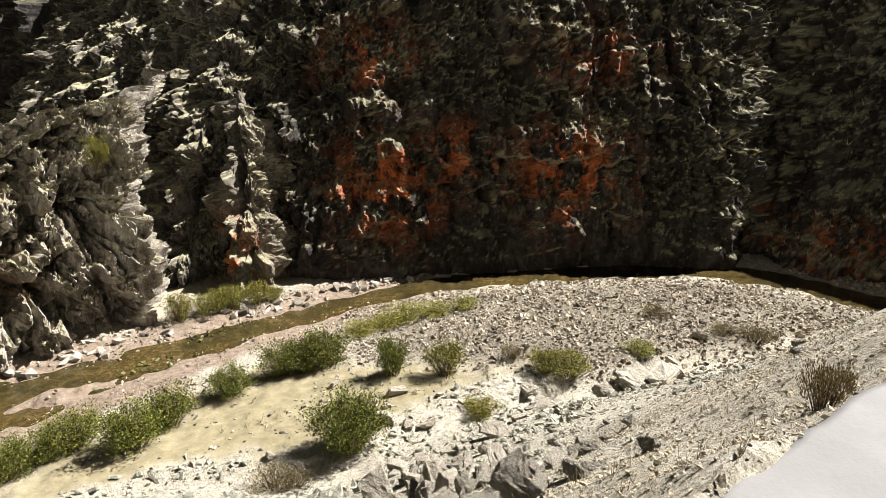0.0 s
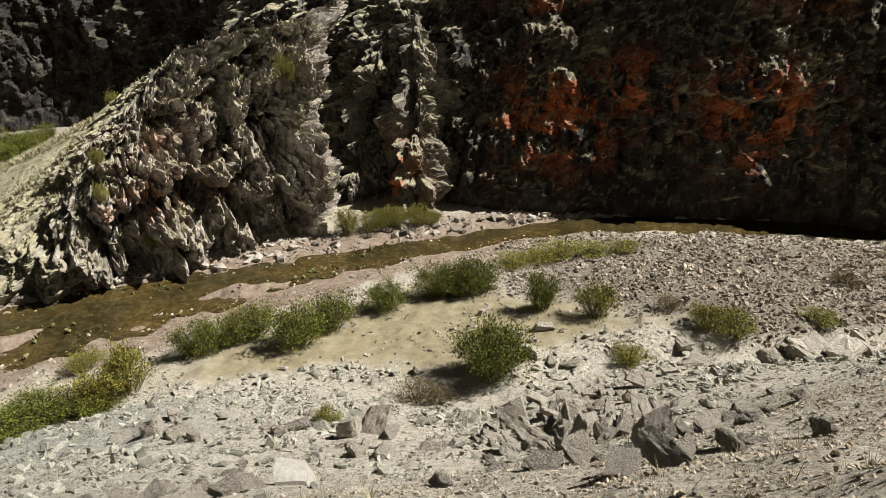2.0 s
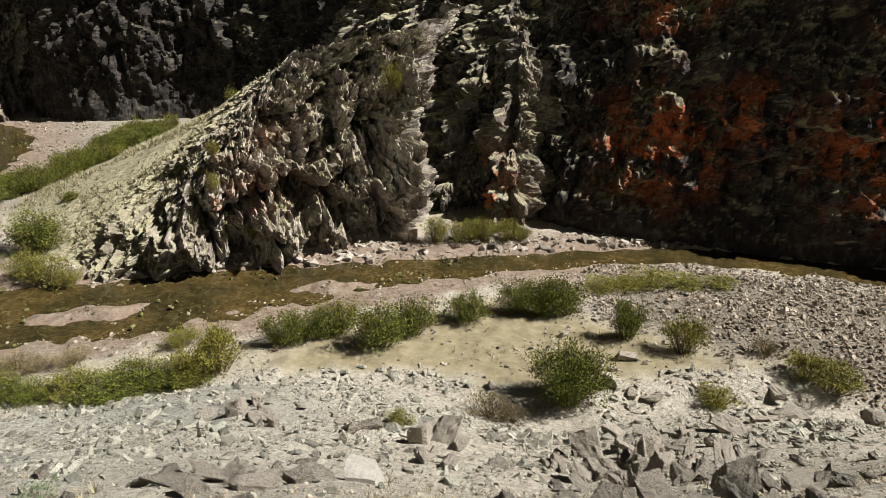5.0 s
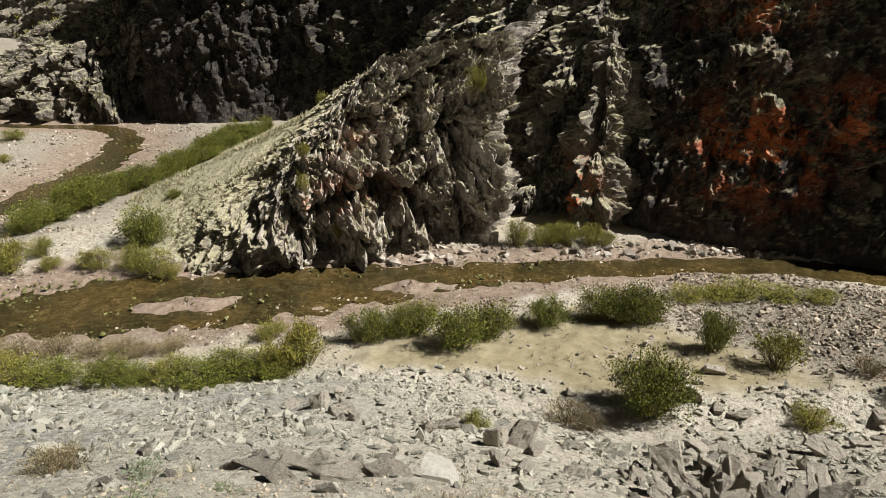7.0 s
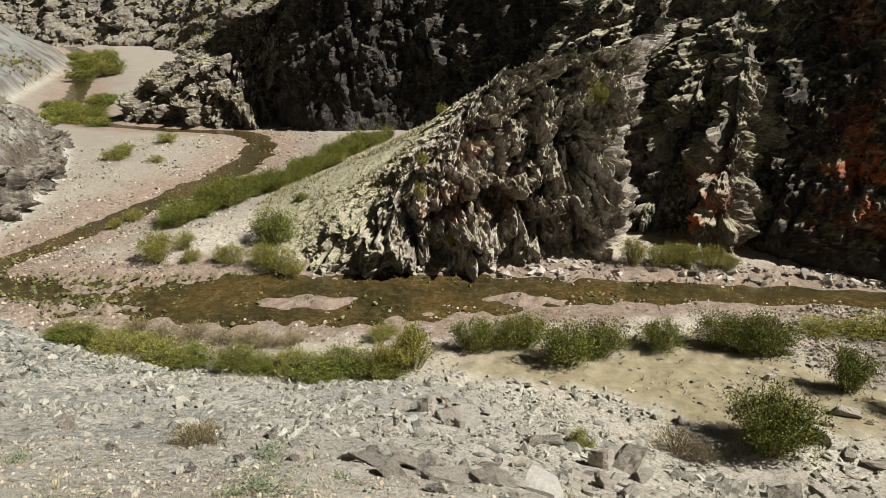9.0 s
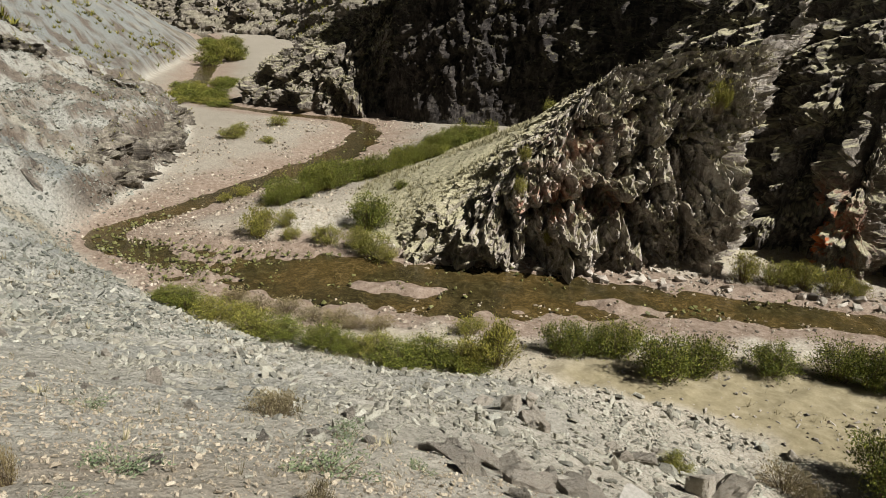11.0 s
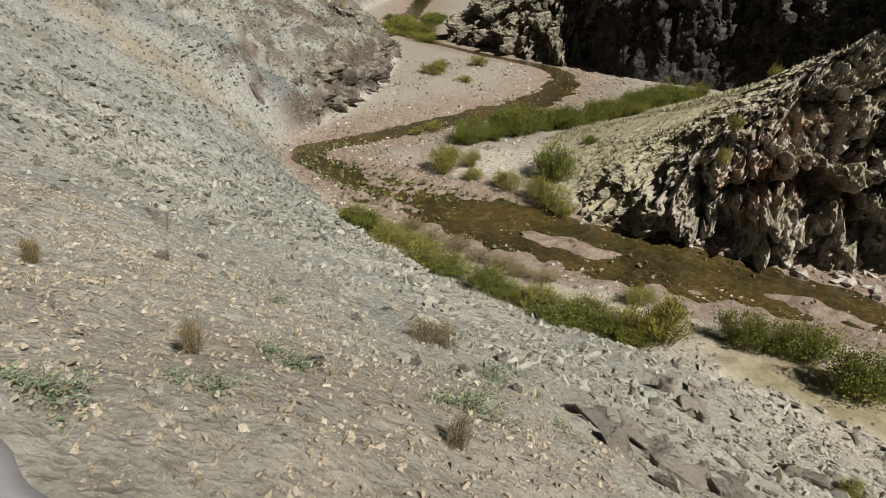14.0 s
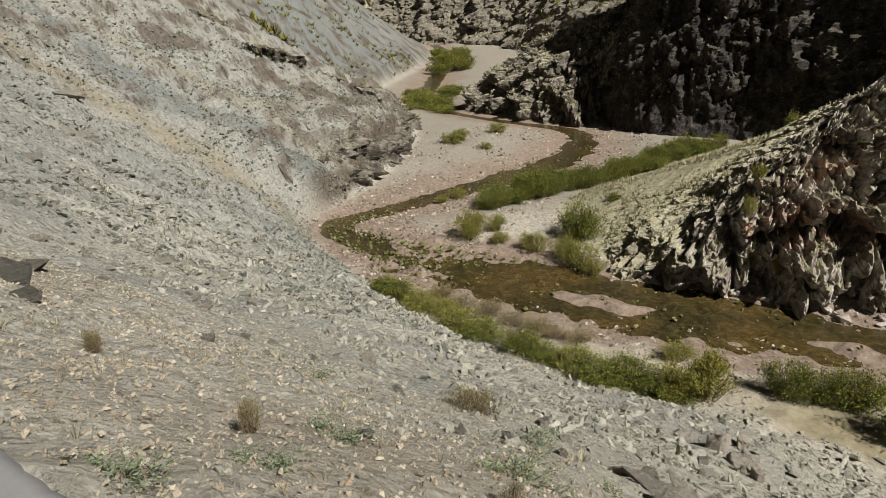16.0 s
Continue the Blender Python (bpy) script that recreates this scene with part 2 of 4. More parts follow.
def ground_material():
    m = Mat("gravel_ground", 0.95, 0.15)
    patch = m.noise(0.35, 5, 0.65)
    gravel = m.ramp(m.noise(9.0, 6, 0.75), (0.30, (0.17, 0.154, 0.118)), (0.50, (0.42, 0.388, 0.313)), (0.73, (0.63, 0.592, 0.50)))
    sand = m.ramp(m.noise(3.0, 6, 0.7), (0.3, (0.170, 0.146, 0.085)), (0.55, (0.262, 0.228, 0.142)), (0.8, (0.345, 0.31, 0.215)))
    mud = m.ramp(m.noise(4.5, 8, 0.8), (0.30, (0.11, 0.080, 0.058)), (0.50, (0.255, 0.196, 0.148)), (0.72, (0.41, 0.35, 0.285)))
    scree = m.ramp(m.noise(7.0, 6, 0.8), (0.3, (0.15, 0.147, 0.123)), (0.50, (0.40, 0.388, 0.328)), (0.76, (0.64, 0.62, 0.535)))
    tan = m.ramp(m.noise(5.0, 5, 0.7), (0.3, (0.22, 0.195, 0.135)), (0.7, (0.35, 0.318, 0.238)))
    rust = m.ramp(m.noise(4.0, 5, 0.7), (0.3, (0.215, 0.155, 0.098)), (0.7, (0.38, 0.312, 0.222)))
    outcrop = m.ramp(m.noise(3.0, 6, 0.75, m.scaled(1, 1, 0.5)), (0.3, (0.043, 0.036, 0.032)), (0.55, (0.137, 0.112, 0.086)), (0.8, (0.259, 0.223, 0.180)))
    c = m.mix(m.attr("scree"), gravel, scree)
    c = m.mix(m.calc("MULTIPLY", m.attr("rusty"), m.ramp(m.noise(1.4, 6, 0.7), (0.40, 0.1), (0.62, 0.85))), c, rust)
    c = m.mix(m.attr("stony"), c, m.ramp(m.noise(11.0, 6, 0.8), (0.32, (0.07, 0.062, 0.047)), (0.52, (0.215, 0.19, 0.148)), (0.76, (0.40, 0.365, 0.30))))
    slate = m.ramp(m.noise(6.0, 6, 0.8), (0.3, (0.085, 0.095, 0.090)), (0.55, (0.185, 0.203, 0.193)), (0.8, (0.32, 0.335, 0.315)))
    c = m.mix(m.attr("slate"), c, slate)
    c = m.mix(m.attr("streak"), c, tan)
    c = m.mix(m.attr("sand"), c, sand)
    c = m.mix(m.attr("mud"), c, mud)
    c = m.mix(m.attr("outcrop"), c, outcrop)
    c = m.mix(m.ramp(patch, (0.35, 0.5), (0.7, 0.0)), c, m.mix(1.0, c, (0.78, 0.76, 0.72), "MULTIPLY"))
    m.colour(c)
    m.bump(m.calc("MULTIPLY", m.noise(3.0, 8, 0.75), m.calc("SUBTRACT", 1.0, m.attr("sand"))), 0.7, 0.16)
    m.bump(m.calc("MULTIPLY", m.voronoi(7.0), m.attr("scree")), 0.8, 0.07)
    plain = m.calc("SUBTRACT", 1.0, m.calc("MULTIPLY", m.attr("sand"), 0.75))
    m.bump(m.calc("MULTIPLY", m.voronoi(24.0), plain), 0.7, 0.025)
    m.bump(m.calc("MULTIPLY", m.noise(40.0, 6, 0.8), plain), 0.7, 0.02)
    return m.mat


def rock_material(name, dark, mid, pale, red=True):
    m = Mat(name, 0.9, 0.25)
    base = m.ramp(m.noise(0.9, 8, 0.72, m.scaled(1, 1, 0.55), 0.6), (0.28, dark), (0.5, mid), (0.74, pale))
    # random dark and pale patches put shadowed hollows and sunlit ribs into the colour
    shade_noise = m.noise(2.6, 9, 0.78, m.scaled(1, 1, 0.45), 0.4)
    base = m.mix(m.ramp(shade_noise, (0.37, 0.85), (0.47, 0.0)), base, dark)
    base = m.mix(m.ramp(shade_noise, (0.53, 0.0), (0.63, 0.8)), base, pale)
    strata = m.noise(2.4, 5, 0.7, m.scaled(0.5, 0.5, 2.6))
    c = m.mix(m.ramp(strata, (0.45, 0.0), (0.62, 0.6)), base, m.mix(1.0, base, (0.62, 0.56, 0.5), "MULTIPLY"))
    if red:
        clay = m.ramp(m.noise(1.6, 6, 0.7), (0.25, (0.15, 0.034, 0.014)), (0.52, (0.44, 0.115, 0.034)), (0.75, (0.60, 0.25, 0.09)))
        c = m.mix(m.calc("MULTIPLY", m.attr("red"), m.ramp(m.noise(0.75, 6, 0.75), (0.485, 0.0), (0.54, 1.0))), c, clay)
    # grass colour; on level ledges its paleness also stands for sunlight
    grass = m.ramp(m.noise(6.0, 4, 0.7), (0.3, (0.18, 0.17, 0.095)), (0.7, (0.40, 0.37, 0.25)))
    c = m.mix(m.attr("grass"), c, grass)
    m.colour(c)
    m.bump(m.noise(2.2, 8, 0.75, m.scaled(1, 1, 0.6)), 0.45, 0.2)
    m.bump(m.voronoi(3.0, feature="F1"), 0.35, 0.1)
    m.bump(m.noise(8.0, 8, 0.8), 0.6, 0.08)
    return m.mat


def stone_material(name, tint=(1, 1, 1), island=True, even=0.0, body=(0.37, 0.335, 0.275)):
    m = Mat(name, 0.88, 0.3)
    r = m.random(island)
    c = m.ramp(r, (0.0, (0.07, 0.062, 0.052)), (0.22, (0.22, 0.198, 0.162)), (0.5, (0.42, 0.388, 0.325)), (0.78, (0.50, 0.465, 0.40)), (0.86, (0.27, 0.218, 0.165)), (1.0, (0.66, 0.63, 0.57)))
    c = m.mix(even, c, body)
    c = m.mix(m.ramp(m.noise(6.0, 8, 0.78), (0.36, 0.0), (0.66, 0.6)), c, m.mix(1.0, c, (0.55, 0.5, 0.43), "MULTIPLY"))
    m.colour(m.mix(1.0, c, tint, "MULTIPLY"))
    m.bump(m.noise(16.0, 8, 0.8), 0.8, 0.03)
    m.bump(m.noise(4.0, 6, 0.7), 0.7, 0.10)
    return m.mat


def leaf_material(name, deep, mid, light):
    m = Mat(name, 0.75, 0.15)
    c = m.ramp(m.random(True), (0.0, deep), (0.5, mid), (1.0, light))
    c = m.mix(m.ramp(m.random(), (0.3, 0.0), (1.0, 0.35)), c, m.mix(1.0, c, (1.25, 1.05, 0.7), "MULTIPLY"))
    m.colour(c)
    return m.mat


def water_material():
    m = Mat("stream_water", 0.07, 0.5)
    dark = m.ramp(m.noise(2.4, 8, 0.8, None, 1.5), (0.32, (0.008, 0.006, 0.003)), (0.50, (0.034, 0.027, 0.010)), (0.72, (0.105, 0.085, 0.036)))
    gold = m.ramp(m.noise(3.4, 8, 0.8, None, 1.0), (0.30, (0.016, 0.011, 0.004)), (0.50, (0.062, 0.043, 0.014)), (0.72, (0.15, 0.108, 0.045)))
    c = m.mix(m.ramp(m.noise(0.42, 3, 0.6), (0.42, 0.0), (0.58, 1.0)), dark, gold)
    m.colour(c)
    m.bump(m.noise(5.0, 5, 0.65, None, 0.8), 0.35, 0.05)
    m.bump(m.noise(22.0, 4, 0.6), 0.25, 0.012)
    return m.mat


def simple_material(name, a, b, scale=8.0, rough=0.85):
    m = Mat(name, rough, 0.2)
    c = m.ramp(m.noise(scale, 5, 0.7), (0.3, a), (0.7, b))
    m.colour(m.mix(m.random(True), c, m.mix(1.0, c, (0.7, 0.68, 0.62), "MULTIPLY")))
    return m.mat


GROUND = ground_material()
# brown rock darkened far below its own tone to stand for shade
SHADED_ROCK = rock_material("shaded_brown_rock", (0.010, 0.0085, 0.0075), (0.021, 0.018, 0.016), (0.10, 0.088, 0.074))
# bright copy of the rock: sunlight on the ribs is in its pale tones
SUNLIT_ROCK = rock_material("sunlit_rock", (0.030, 0.025, 0.021), (0.25, 0.22, 0.184), (0.62, 0.59, 0.525))
# darker copy, for slopes mostly in shade with a few lit spots
HALF_LIT_ROCK = rock_material("half_lit_rock", (0.014, 0.012, 0.010), (0.06, 0.052, 0.043), (0.30, 0.275, 0.235))
STONE = stone_material("loose_stone")
FINE = stone_material("fine_gravel", (1.46, 1.40, 1.26), True, 0.5)
FAR_ROCK = rock_material("distant_rock", (0.030, 0.026, 0.022), (0.12, 0.106, 0.085), (0.33, 0.30, 0.25))
COBBLE = stone_material("river_cobble", (1.02, 0.97, 0.89))
SLATE = stone_material("grey_green_shard", (1.02, 1.06, 1.0), True, 0.35, (0.36, 0.36, 0.325))
HILL_SHARD = stone_material("hillside_shard", (0.72, 0.775, 0.75), True, 0.45, (0.27, 0.28, 0.255))
BOULDER = stone_material("broken_boulder", (1.05, 1.03, 0.98), False, 0.75, (0.42, 0.395, 0.345))
HILL_BOULDER = stone_material("hillside_boulder", (0.8, 0.82, 0.78), False, 0.7, (0.20, 0.19, 0.165))
PALE_BLOCK = simple_material("pale_quartz", (0.30, 0.295, 0.275), (0.50, 0.49, 0.465), 9.0)
LEAF = leaf_material("shrub_leaf", (0.026, 0.037, 0.007), (0.082, 0.096, 0.015), (0.20, 0.205, 0.038))
OLIVE = leaf_material("olive_leaf", (0.045, 0.05, 0.010), (0.14, 0.14, 0.026), (0.28, 0.26, 0.06))
DRY = leaf_material("dry_grass", (0.095, 0.076, 0.036), (0.19, 0.158, 0.086), (0.29, 0.255, 0.155))
SAGE = leaf_material("sage_grass", (0.125, 0.115, 0.062), (0.26, 0.242, 0.145), (0.42, 0.395, 0.27))
WEED = leaf_material("grey_green_weed", (0.055, 0.075, 0.035), (0.12, 0.155, 0.082), (0.22, 0.26, 0.15))
TWIG = simple_material("twig_bark", (0.09, 0.065, 0.04), (0.20, 0.15, 0.10), 20.0)
WATER = water_material()


def road_material():
    m = Mat("pale_road_dust", 0.9, 0.2)
    c = m.ramp(m.noise(1.4, 7, 0.65), (0.3, (0.19, 0.186, 0.18)), (0.7, (0.25, 0.245, 0.24)))
    m.colour(c)
    m.bump(m.noise(30.0, 5, 0.7), 0.3, 0.01)
    return m.mat


ROAD = road_material()

# ---- meshes from arrays ----
def mesh_of(name, verts, faces, material, attrs=None, flat=True):
    """A mesh from an array of vertices and an array of triangles or quads (all of one kind)."""
    verts, faces = np.asarray(verts, np.float32), np.asarray(faces, np.int32)
    me = bpy.data.meshes.new(name)
    n, k = faces.shape
    me.vertices.add(len(verts))
    me.vertices.foreach_set("co", verts.ravel())
    me.loops.add(n * k)
    me.loops.foreach_set("vertex_index", faces.ravel())
    me.polygons.add(n)
    me.polygons.foreach_set("loop_start", np.arange(0, n * k, k, dtype=np.int32))
    if not flat:
        me.polygons.foreach_set("use_smooth", np.ones(n, bool))
    else:
        me.polygons.foreach_set("use_smooth", np.zeros(n, bool))
    me.update(calc_edges=True)
    for key, value in (attrs or {}).items():
        a = me.attributes.new(key, "FLOAT", "POINT")
        a.data.foreach_set("value", np.asarray(value, np.float32).ravel())
    me.materials.append(material)
    return me


def sheet_faces(nu, nv):
    i, j = np.meshgrid(np.arange(nu - 1), np.arange(nv - 1), indexing="ij")
    a = (i * nv + j).ravel()
    return np.stack([a, a + nv, a + nv + 1, a + 1], 1)


def steps(*spans):
    """Uneven grid lines: (from, to, spacing) spans end to end."""
    parts = [np.arange(a, b - 1e-6, h) for a, b, h in spans]
    return np.concatenate(parts + [np.array([spans[-1][1]])])


# ---- the ground: valley floor, hillside and road shelf in one sheet ----
GX = steps((-420, -180, 12), (-180, -64, 1.4), (-64, -50, 0.5), (-50, -27, 0.24), (-27, -14, 0.2), (-14, 7, 0.11), (7, 28, 0.28), (28, 60, 1.5), (60, 300, 12))
GY = steps((-300, -40, 12), (-40, -10, 1.0), (-10, -1, 0.25), (-1, 15, 0.11), (15, 31, 0.24), (31, 60, 1.0), (60, 400, 12))
gx, gy = np.meshgrid(GX, GY, indexing="ij")
gz, kind = land(gx.ravel(), gy.ravel())
gx, gy = gx.ravel(), gy.ravel()
gap, b, dd, ss = kind["gap"], kind["b"], kind["d"], kind["s"]
edge = 0.8 * fbm(gx * 0.5, gy * 0.5, 6.0, 3)
mud = smooth(2.6, 0.6, gap + edge * 1.6) * smooth(0.6, -0.3, b) * smooth(4, -4, gx)
mud = np.maximum(mud, 0.9 * smooth(3.6, 1.2, gap + 1.4 * edge) * smooth(-25, -29, gx) * smooth(1, 0, b))
sand = smooth(-0.2, -1.0, b + edge) * smooth(2.0, 3.2, gap + edge) * smooth(5.0, 2.5, gx) * smooth(-12, -9, gx) * np.maximum(smooth(-4, -6, gx), 1 - stony_side(gx, gy))
sand = np.maximum(sand, 0.6 * smooth(1.5, 2.8, gap + edge) * smooth(-0.2, -0.8, b) * smooth(-9, -12, gx) * smooth(-24, -20, gx))
scree = smooth(-0.5, 1.0, b + edge) * smooth(3.0, -6.0, ss)
band = gx + 28.8 - 0.5 * (gy - 2.0)                   # across the fall line of the pale streak down the far hillside
wave = 0.9 * fbm(gx * 0.35, gy * 0.35, 4.0, 4)
streak = 0.95 * np.exp(-((band - 0.6 + wave) / 1.0) ** 2) * smooth(-0.3, 0.8, b) * smooth(-18, -24, gx)
streak = np.maximum(streak, 0.5 * smooth(0.2, 0.5, perlin(band * 0.35 + 0.3 * wave, gy * 0.04, 3.0)) * smooth(-20, -25, gx) * smooth(0, 1, b))
slate = np.exp(-((band + 4.2 + 1.5 * wave) / 2.4) ** 2) + 0.8 * np.exp(-((band - 5.0 + 1.5 * wave) / 2.4) ** 2)
slate = slate * (0.75 + 0.7 * perlin(band * 0.8, gy * 0.12, 9.0)) * smooth(-14, -22, gx) * smooth(0.2, 1.2, b)
slate = np.maximum(slate, (0.08 + 0.35 * smooth(-0.15, 0.3, perlin(gx * 0.3, gy * 0.3, 7.0))) * smooth(2.0, 5.5, dd) * smooth(0.2, 1.2, b) * smooth(2, -3, ss))
slate = np.maximum(slate, 0.4 * smooth(-17, -22, gx) * smooth(0.2, 1.2, b))
slate = np.maximum(np.clip(slate, 0, 0.95), 0.85 * smooth(-48, -56, gx) * smooth(0.2, 1.5, b))
rusty = smooth(0.0, 0.35, perlin(gx * 0.22, gy * 0.22, 17.0) + 0.25 * edge) * smooth(4.5, 2.0, dd) * smooth(0.5, 2.0, b) * smooth(1.0, -4.0, ss)
rusty = np.maximum(rusty, smooth(-0.05, 0.3, perlin(gx * 0.3, gy * 0.3, 27.0) + 0.2 * edge) * smooth(-31, -34, gx) * smooth(0.3, 2.0, b) * smooth(9, 5, b))
stony = smooth(0.5, 2.0, gap) * smooth(0.5, -0.5, b) * smooth(-5.0, 0.0, gx) * stony_side(gx, gy)
stony = np.maximum(stony, 0.6 * smooth(0.3, 1.5, gap + edge) * smooth(0.3, -0.5, b) * smooth(-24, -28, gx))
slope_x = np.gradient(gz.reshape(len(GX), len(GY)), GX, axis=0).ravel()
slope_y = np.gradient(gz.reshape(len(GX), len(GY)), GY, axis=1).ravel()
outcrop = smooth(0.95, 1.5, np.hypot(slope_x, slope_y)) * smooth(-30, -32, gx)
outcrop = np.maximum(outcrop, 0.9 * smooth(0.12, 0.34, perlin(band * 0.30, b * 0.45 + 0.1 * gx, 5.0) + 0.35 * fbm(gx * 0.9, gy * 0.9, 2.0, 3)) * smooth(-33, -37, gx) * smooth(0.3, 1.5, b))
outcrop = np.maximum(outcrop, 0.8 * smooth(-0.15, 0.2, perlin(gx * 0.7, gy * 0.7, 37.0) + 0.3 * edge) * smooth(-32, -34, gx) * smooth(0.2, 0.8, b) * smooth(6.5, 3.0, b))
ground = tagged(new("ground", mesh_of("ground", np.stack([gx, gy, gz], 1), sheet_faces(len(GX), len(GY)), GROUND,
                dict(slate=slate, rusty=rusty, stony=stony, mud=mud, sand=sand, scree=scree, streak=streak, outcrop=outcrop), flat=False)),
                "dry gravel, sand and scree valley ground with a pale road edge", "ground", kind="structure")

# ---- the road's pale surface, its broken edge a little proud of the slope ----
rs = np.linspace(-9.5, 30, 700)
rim = road_rim(rs) + 0.035 * fbm(rs * 3.0, 2.0, 0.0, 4) - 2.5 * smooth(-8, -9.5, rs)
ROAD_ROWS = ((0.03, -0.22), (0.0, 0.015), (-0.05, 0.035), (-0.6, 0.04), (-1.6, 0.04), (-4.6, 0.04), (-4.9, -0.1))
rv = np.stack([np.stack([-0.6 * (rim + o) + 0.8 * rs, 0.8 * (rim + o) + 0.6 * rs, ROAD_Z + h + 0.012 * fbm(rs * 1.5, o, 3.0, 3)], 1) for o, h in ROAD_ROWS], 1)
road = tagged(new("road", mesh_of("road", rv.reshape(-1, 3), sheet_faces(len(rs), len(ROAD_ROWS)), ROAD, flat=False)), "pale dusty road surface with a broken edge", "road", kind="structure")

# ---- the stream ----
LINE = STREAM[:, :2]
tang = np.gradient(LINE, axis=0)
tang /= np.linalg.norm(tang, axis=1)[:, None]
norm = np.stack([-tang[:, 1], tang[:, 0]], 1)
cols = np.linspace(-1, 1, 9)
wide = (STREAM[:, 2] * 1.3 + 0.9)
wv = LINE[:, None, :] + norm[:, None, :] * (cols[None, :] * wide[:, None])[..., None]
wv = np.concatenate([wv, np.zeros((*wv.shape[:2], 1))], 2).reshape(-1, 3)
water = tagged(new("water", mesh_of("water", wv, sheet_faces(len(LINE), 9), WATER, flat=False)), "shallow brown stream water over a gravel bed", "stream", kind="structure")


# ---- cliffs and mountainsides ----
def cliff(name, label, base, crest, nu, nv, material, lay, rough, reds=(), grassy=None, seed=0.0, fade=0.0, ribs=(0.0,), rib_gap=2.1, lit_grass=0.8, grain=1.0, rise=0.62, calm=0.0, recess=(0.0,), shatter=0.0, tread=(0.0, 2.0, 0.3), crack=0.0):
    """A rock face from its base line up to its crest line (x, y, z). lay: how it leans back (1 straight, more: steep below);
    rough: metres of relief, along the line; ribs: metres by which upright ribs stand out, every rib_gap metres along the line; rise: the share of each rib that climbs to its lip; calm: how far the relief dies out at the foot; shatter: metres by which broken blocks set the ribs off; recess: metres of hollow under the upper edge; crack: metres of depth of the upright splits; tread: depth, spacing and dip of the ledges in its bedding; fade: sinks the relief away at the crest and the ends; grassy: how much of it is turf, along the line."""
    u = np.linspace(0, 1, nu)
    B, C = curve(base, nu), curve(crest, nu)
    v = np.linspace(0, 1, nv) ** 0.9
    lay_u = np.interp(u, np.linspace(0, 1, len(lay)), lay)[:, None]
    h = v[None, :] ** lay_u
    P = np.empty((nu, nv, 3))
    for k in (0, 1):
        P[..., k] = B[:, None, k] + (C - B)[:, None, k] * h
    P[..., 2] = B[:, None, 2] + (C - B)[:, None, 2] * v[None, :]
    out = np.stack([np.gradient(B[:, 1]), -np.gradient(B[:, 0])], 1)
    out /= np.maximum(np.linalg.norm(out, axis=1), 1e-6)[:, None]
    soft = np.ones(25) / 25
    out = np.stack([np.convolve(np.pad(out[:, k], 12, "edge"), soft, "valid") for k in (0, 1)], 1)
    if ((C - B)[:, :2] * out).sum() > 0:
        out = -out
    amp = np.interp(u, np.linspace(0, 1, len(rough)), rough)[:, None]
    turf = np.interp(u, np.linspace(0, 1, len(grassy)), grassy)[:, None] if grassy else np.zeros((nu, 1))
    x, y, z = (P[..., 0] + seed) * grain, (P[..., 1] - seed) * grain, P[..., 2] * grain
    w = 0.5 * perlin(x * 0.5, y * 0.5, z * 0.5)
    big = facets(x * 0.40 + w, y * 0.40, z * 0.20 + 0.06 * x, 0.7)
    mid = facets(x * 1.1 + w, y * 1.1 + w, z * 0.6 + 0.2 * x, 0.9)
    rib = ridged(x * 0.42 + w * 0.6 + 0.10 * z, y * 0.42 - w * 0.4, z * 0.17 + 0.05 * x, 5, 0.58)
    crag = ridged(x * 1.3 + w, y * 1.3, z * 0.95 + 0.4 * x, 4, 0.62)
    grit = ridged(x * 3.4, y * 3.4, z * 2.2 + 0.8 * x, 3, 0.65)
    cleft = np.exp(-(perlin(x * 0.30 + 0.02 * z, y * 0.30, z * 0.06) / 0.075) ** 2) + 0.6 * np.exp(-(perlin(x * 0.72, y * 0.72 + 4, z * 0.16 + 0.1 * x) / 0.07) ** 2)
    dip = z * 0.80 - 0.36 * x - 0.30 * y + 0.5 * fbm(x * 0.4, y * 0.4, z * 0.4, 3)
    bed = np.exp(-(((dip * 0.75) % 1.0 - 0.5) / 0.13) ** 2)
    hollow = smooth(0.06, 0.20, perlin(x * 0.27 + w * 0.5, y * 0.27, z * 0.36)) + 0.55 * smooth(0.10, 0.22, perlin(x * 0.75 + w, y * 0.75 + 9, z * 0.8))
    lift = 1 - fade * smooth(0.45, 0.95, v)[None, :] if fade else 1.0
    if fade:
        lift = lift * (smooth(0, 0.12, u) * smooth(1, 0.88, u))[:, None]
    lift = lift * (1 - calm * smooth(0.32, 0.02, v)[None, :])
    push = amp * lift * (0.50 * big + 0.24 * mid + 0.55 * (rib - 0.8) + 0.26 * (crag - 0.8) + 0.13 * (grit - 0.8) - 0.85 * cleft - 0.38 * bed - 0.85 * hollow + 0.55 * fbm(x * 0.11, y * 0.11, z * 0.11, 2))
    run = np.concatenate([[0], np.cumsum(np.hypot(np.diff(B[:, 0]), np.diff(B[:, 1])))])[:, None]
    rib_u = np.interp(u, np.linspace(0, 1, len(ribs)), ribs)[:, None]
    e = run + 0.22 * z + 1.5 * perlin(x * 0.22, y * 0.22, z * 0.30) + 0.5 * perlin(x * 0.8, y * 0.8, z * 0.9)
    e = e + shatter * (0.9 * facets(x * 0.8, y * 0.8, z * 0.65, 0.5) + 0.5 * facets(x * 1.9 + 5, y * 1.9, z * 1.5, 0.5))
    f1, f2 = (e / rib_gap) % 1.0, (e / (0.37 * rib_gap) + 0.4 * perlin(x, y, z)) % 1.0
    f1, f2 = (np.where(f < rise, f / rise, (1 - f) / (1 - rise)) for f in (f1, f2))
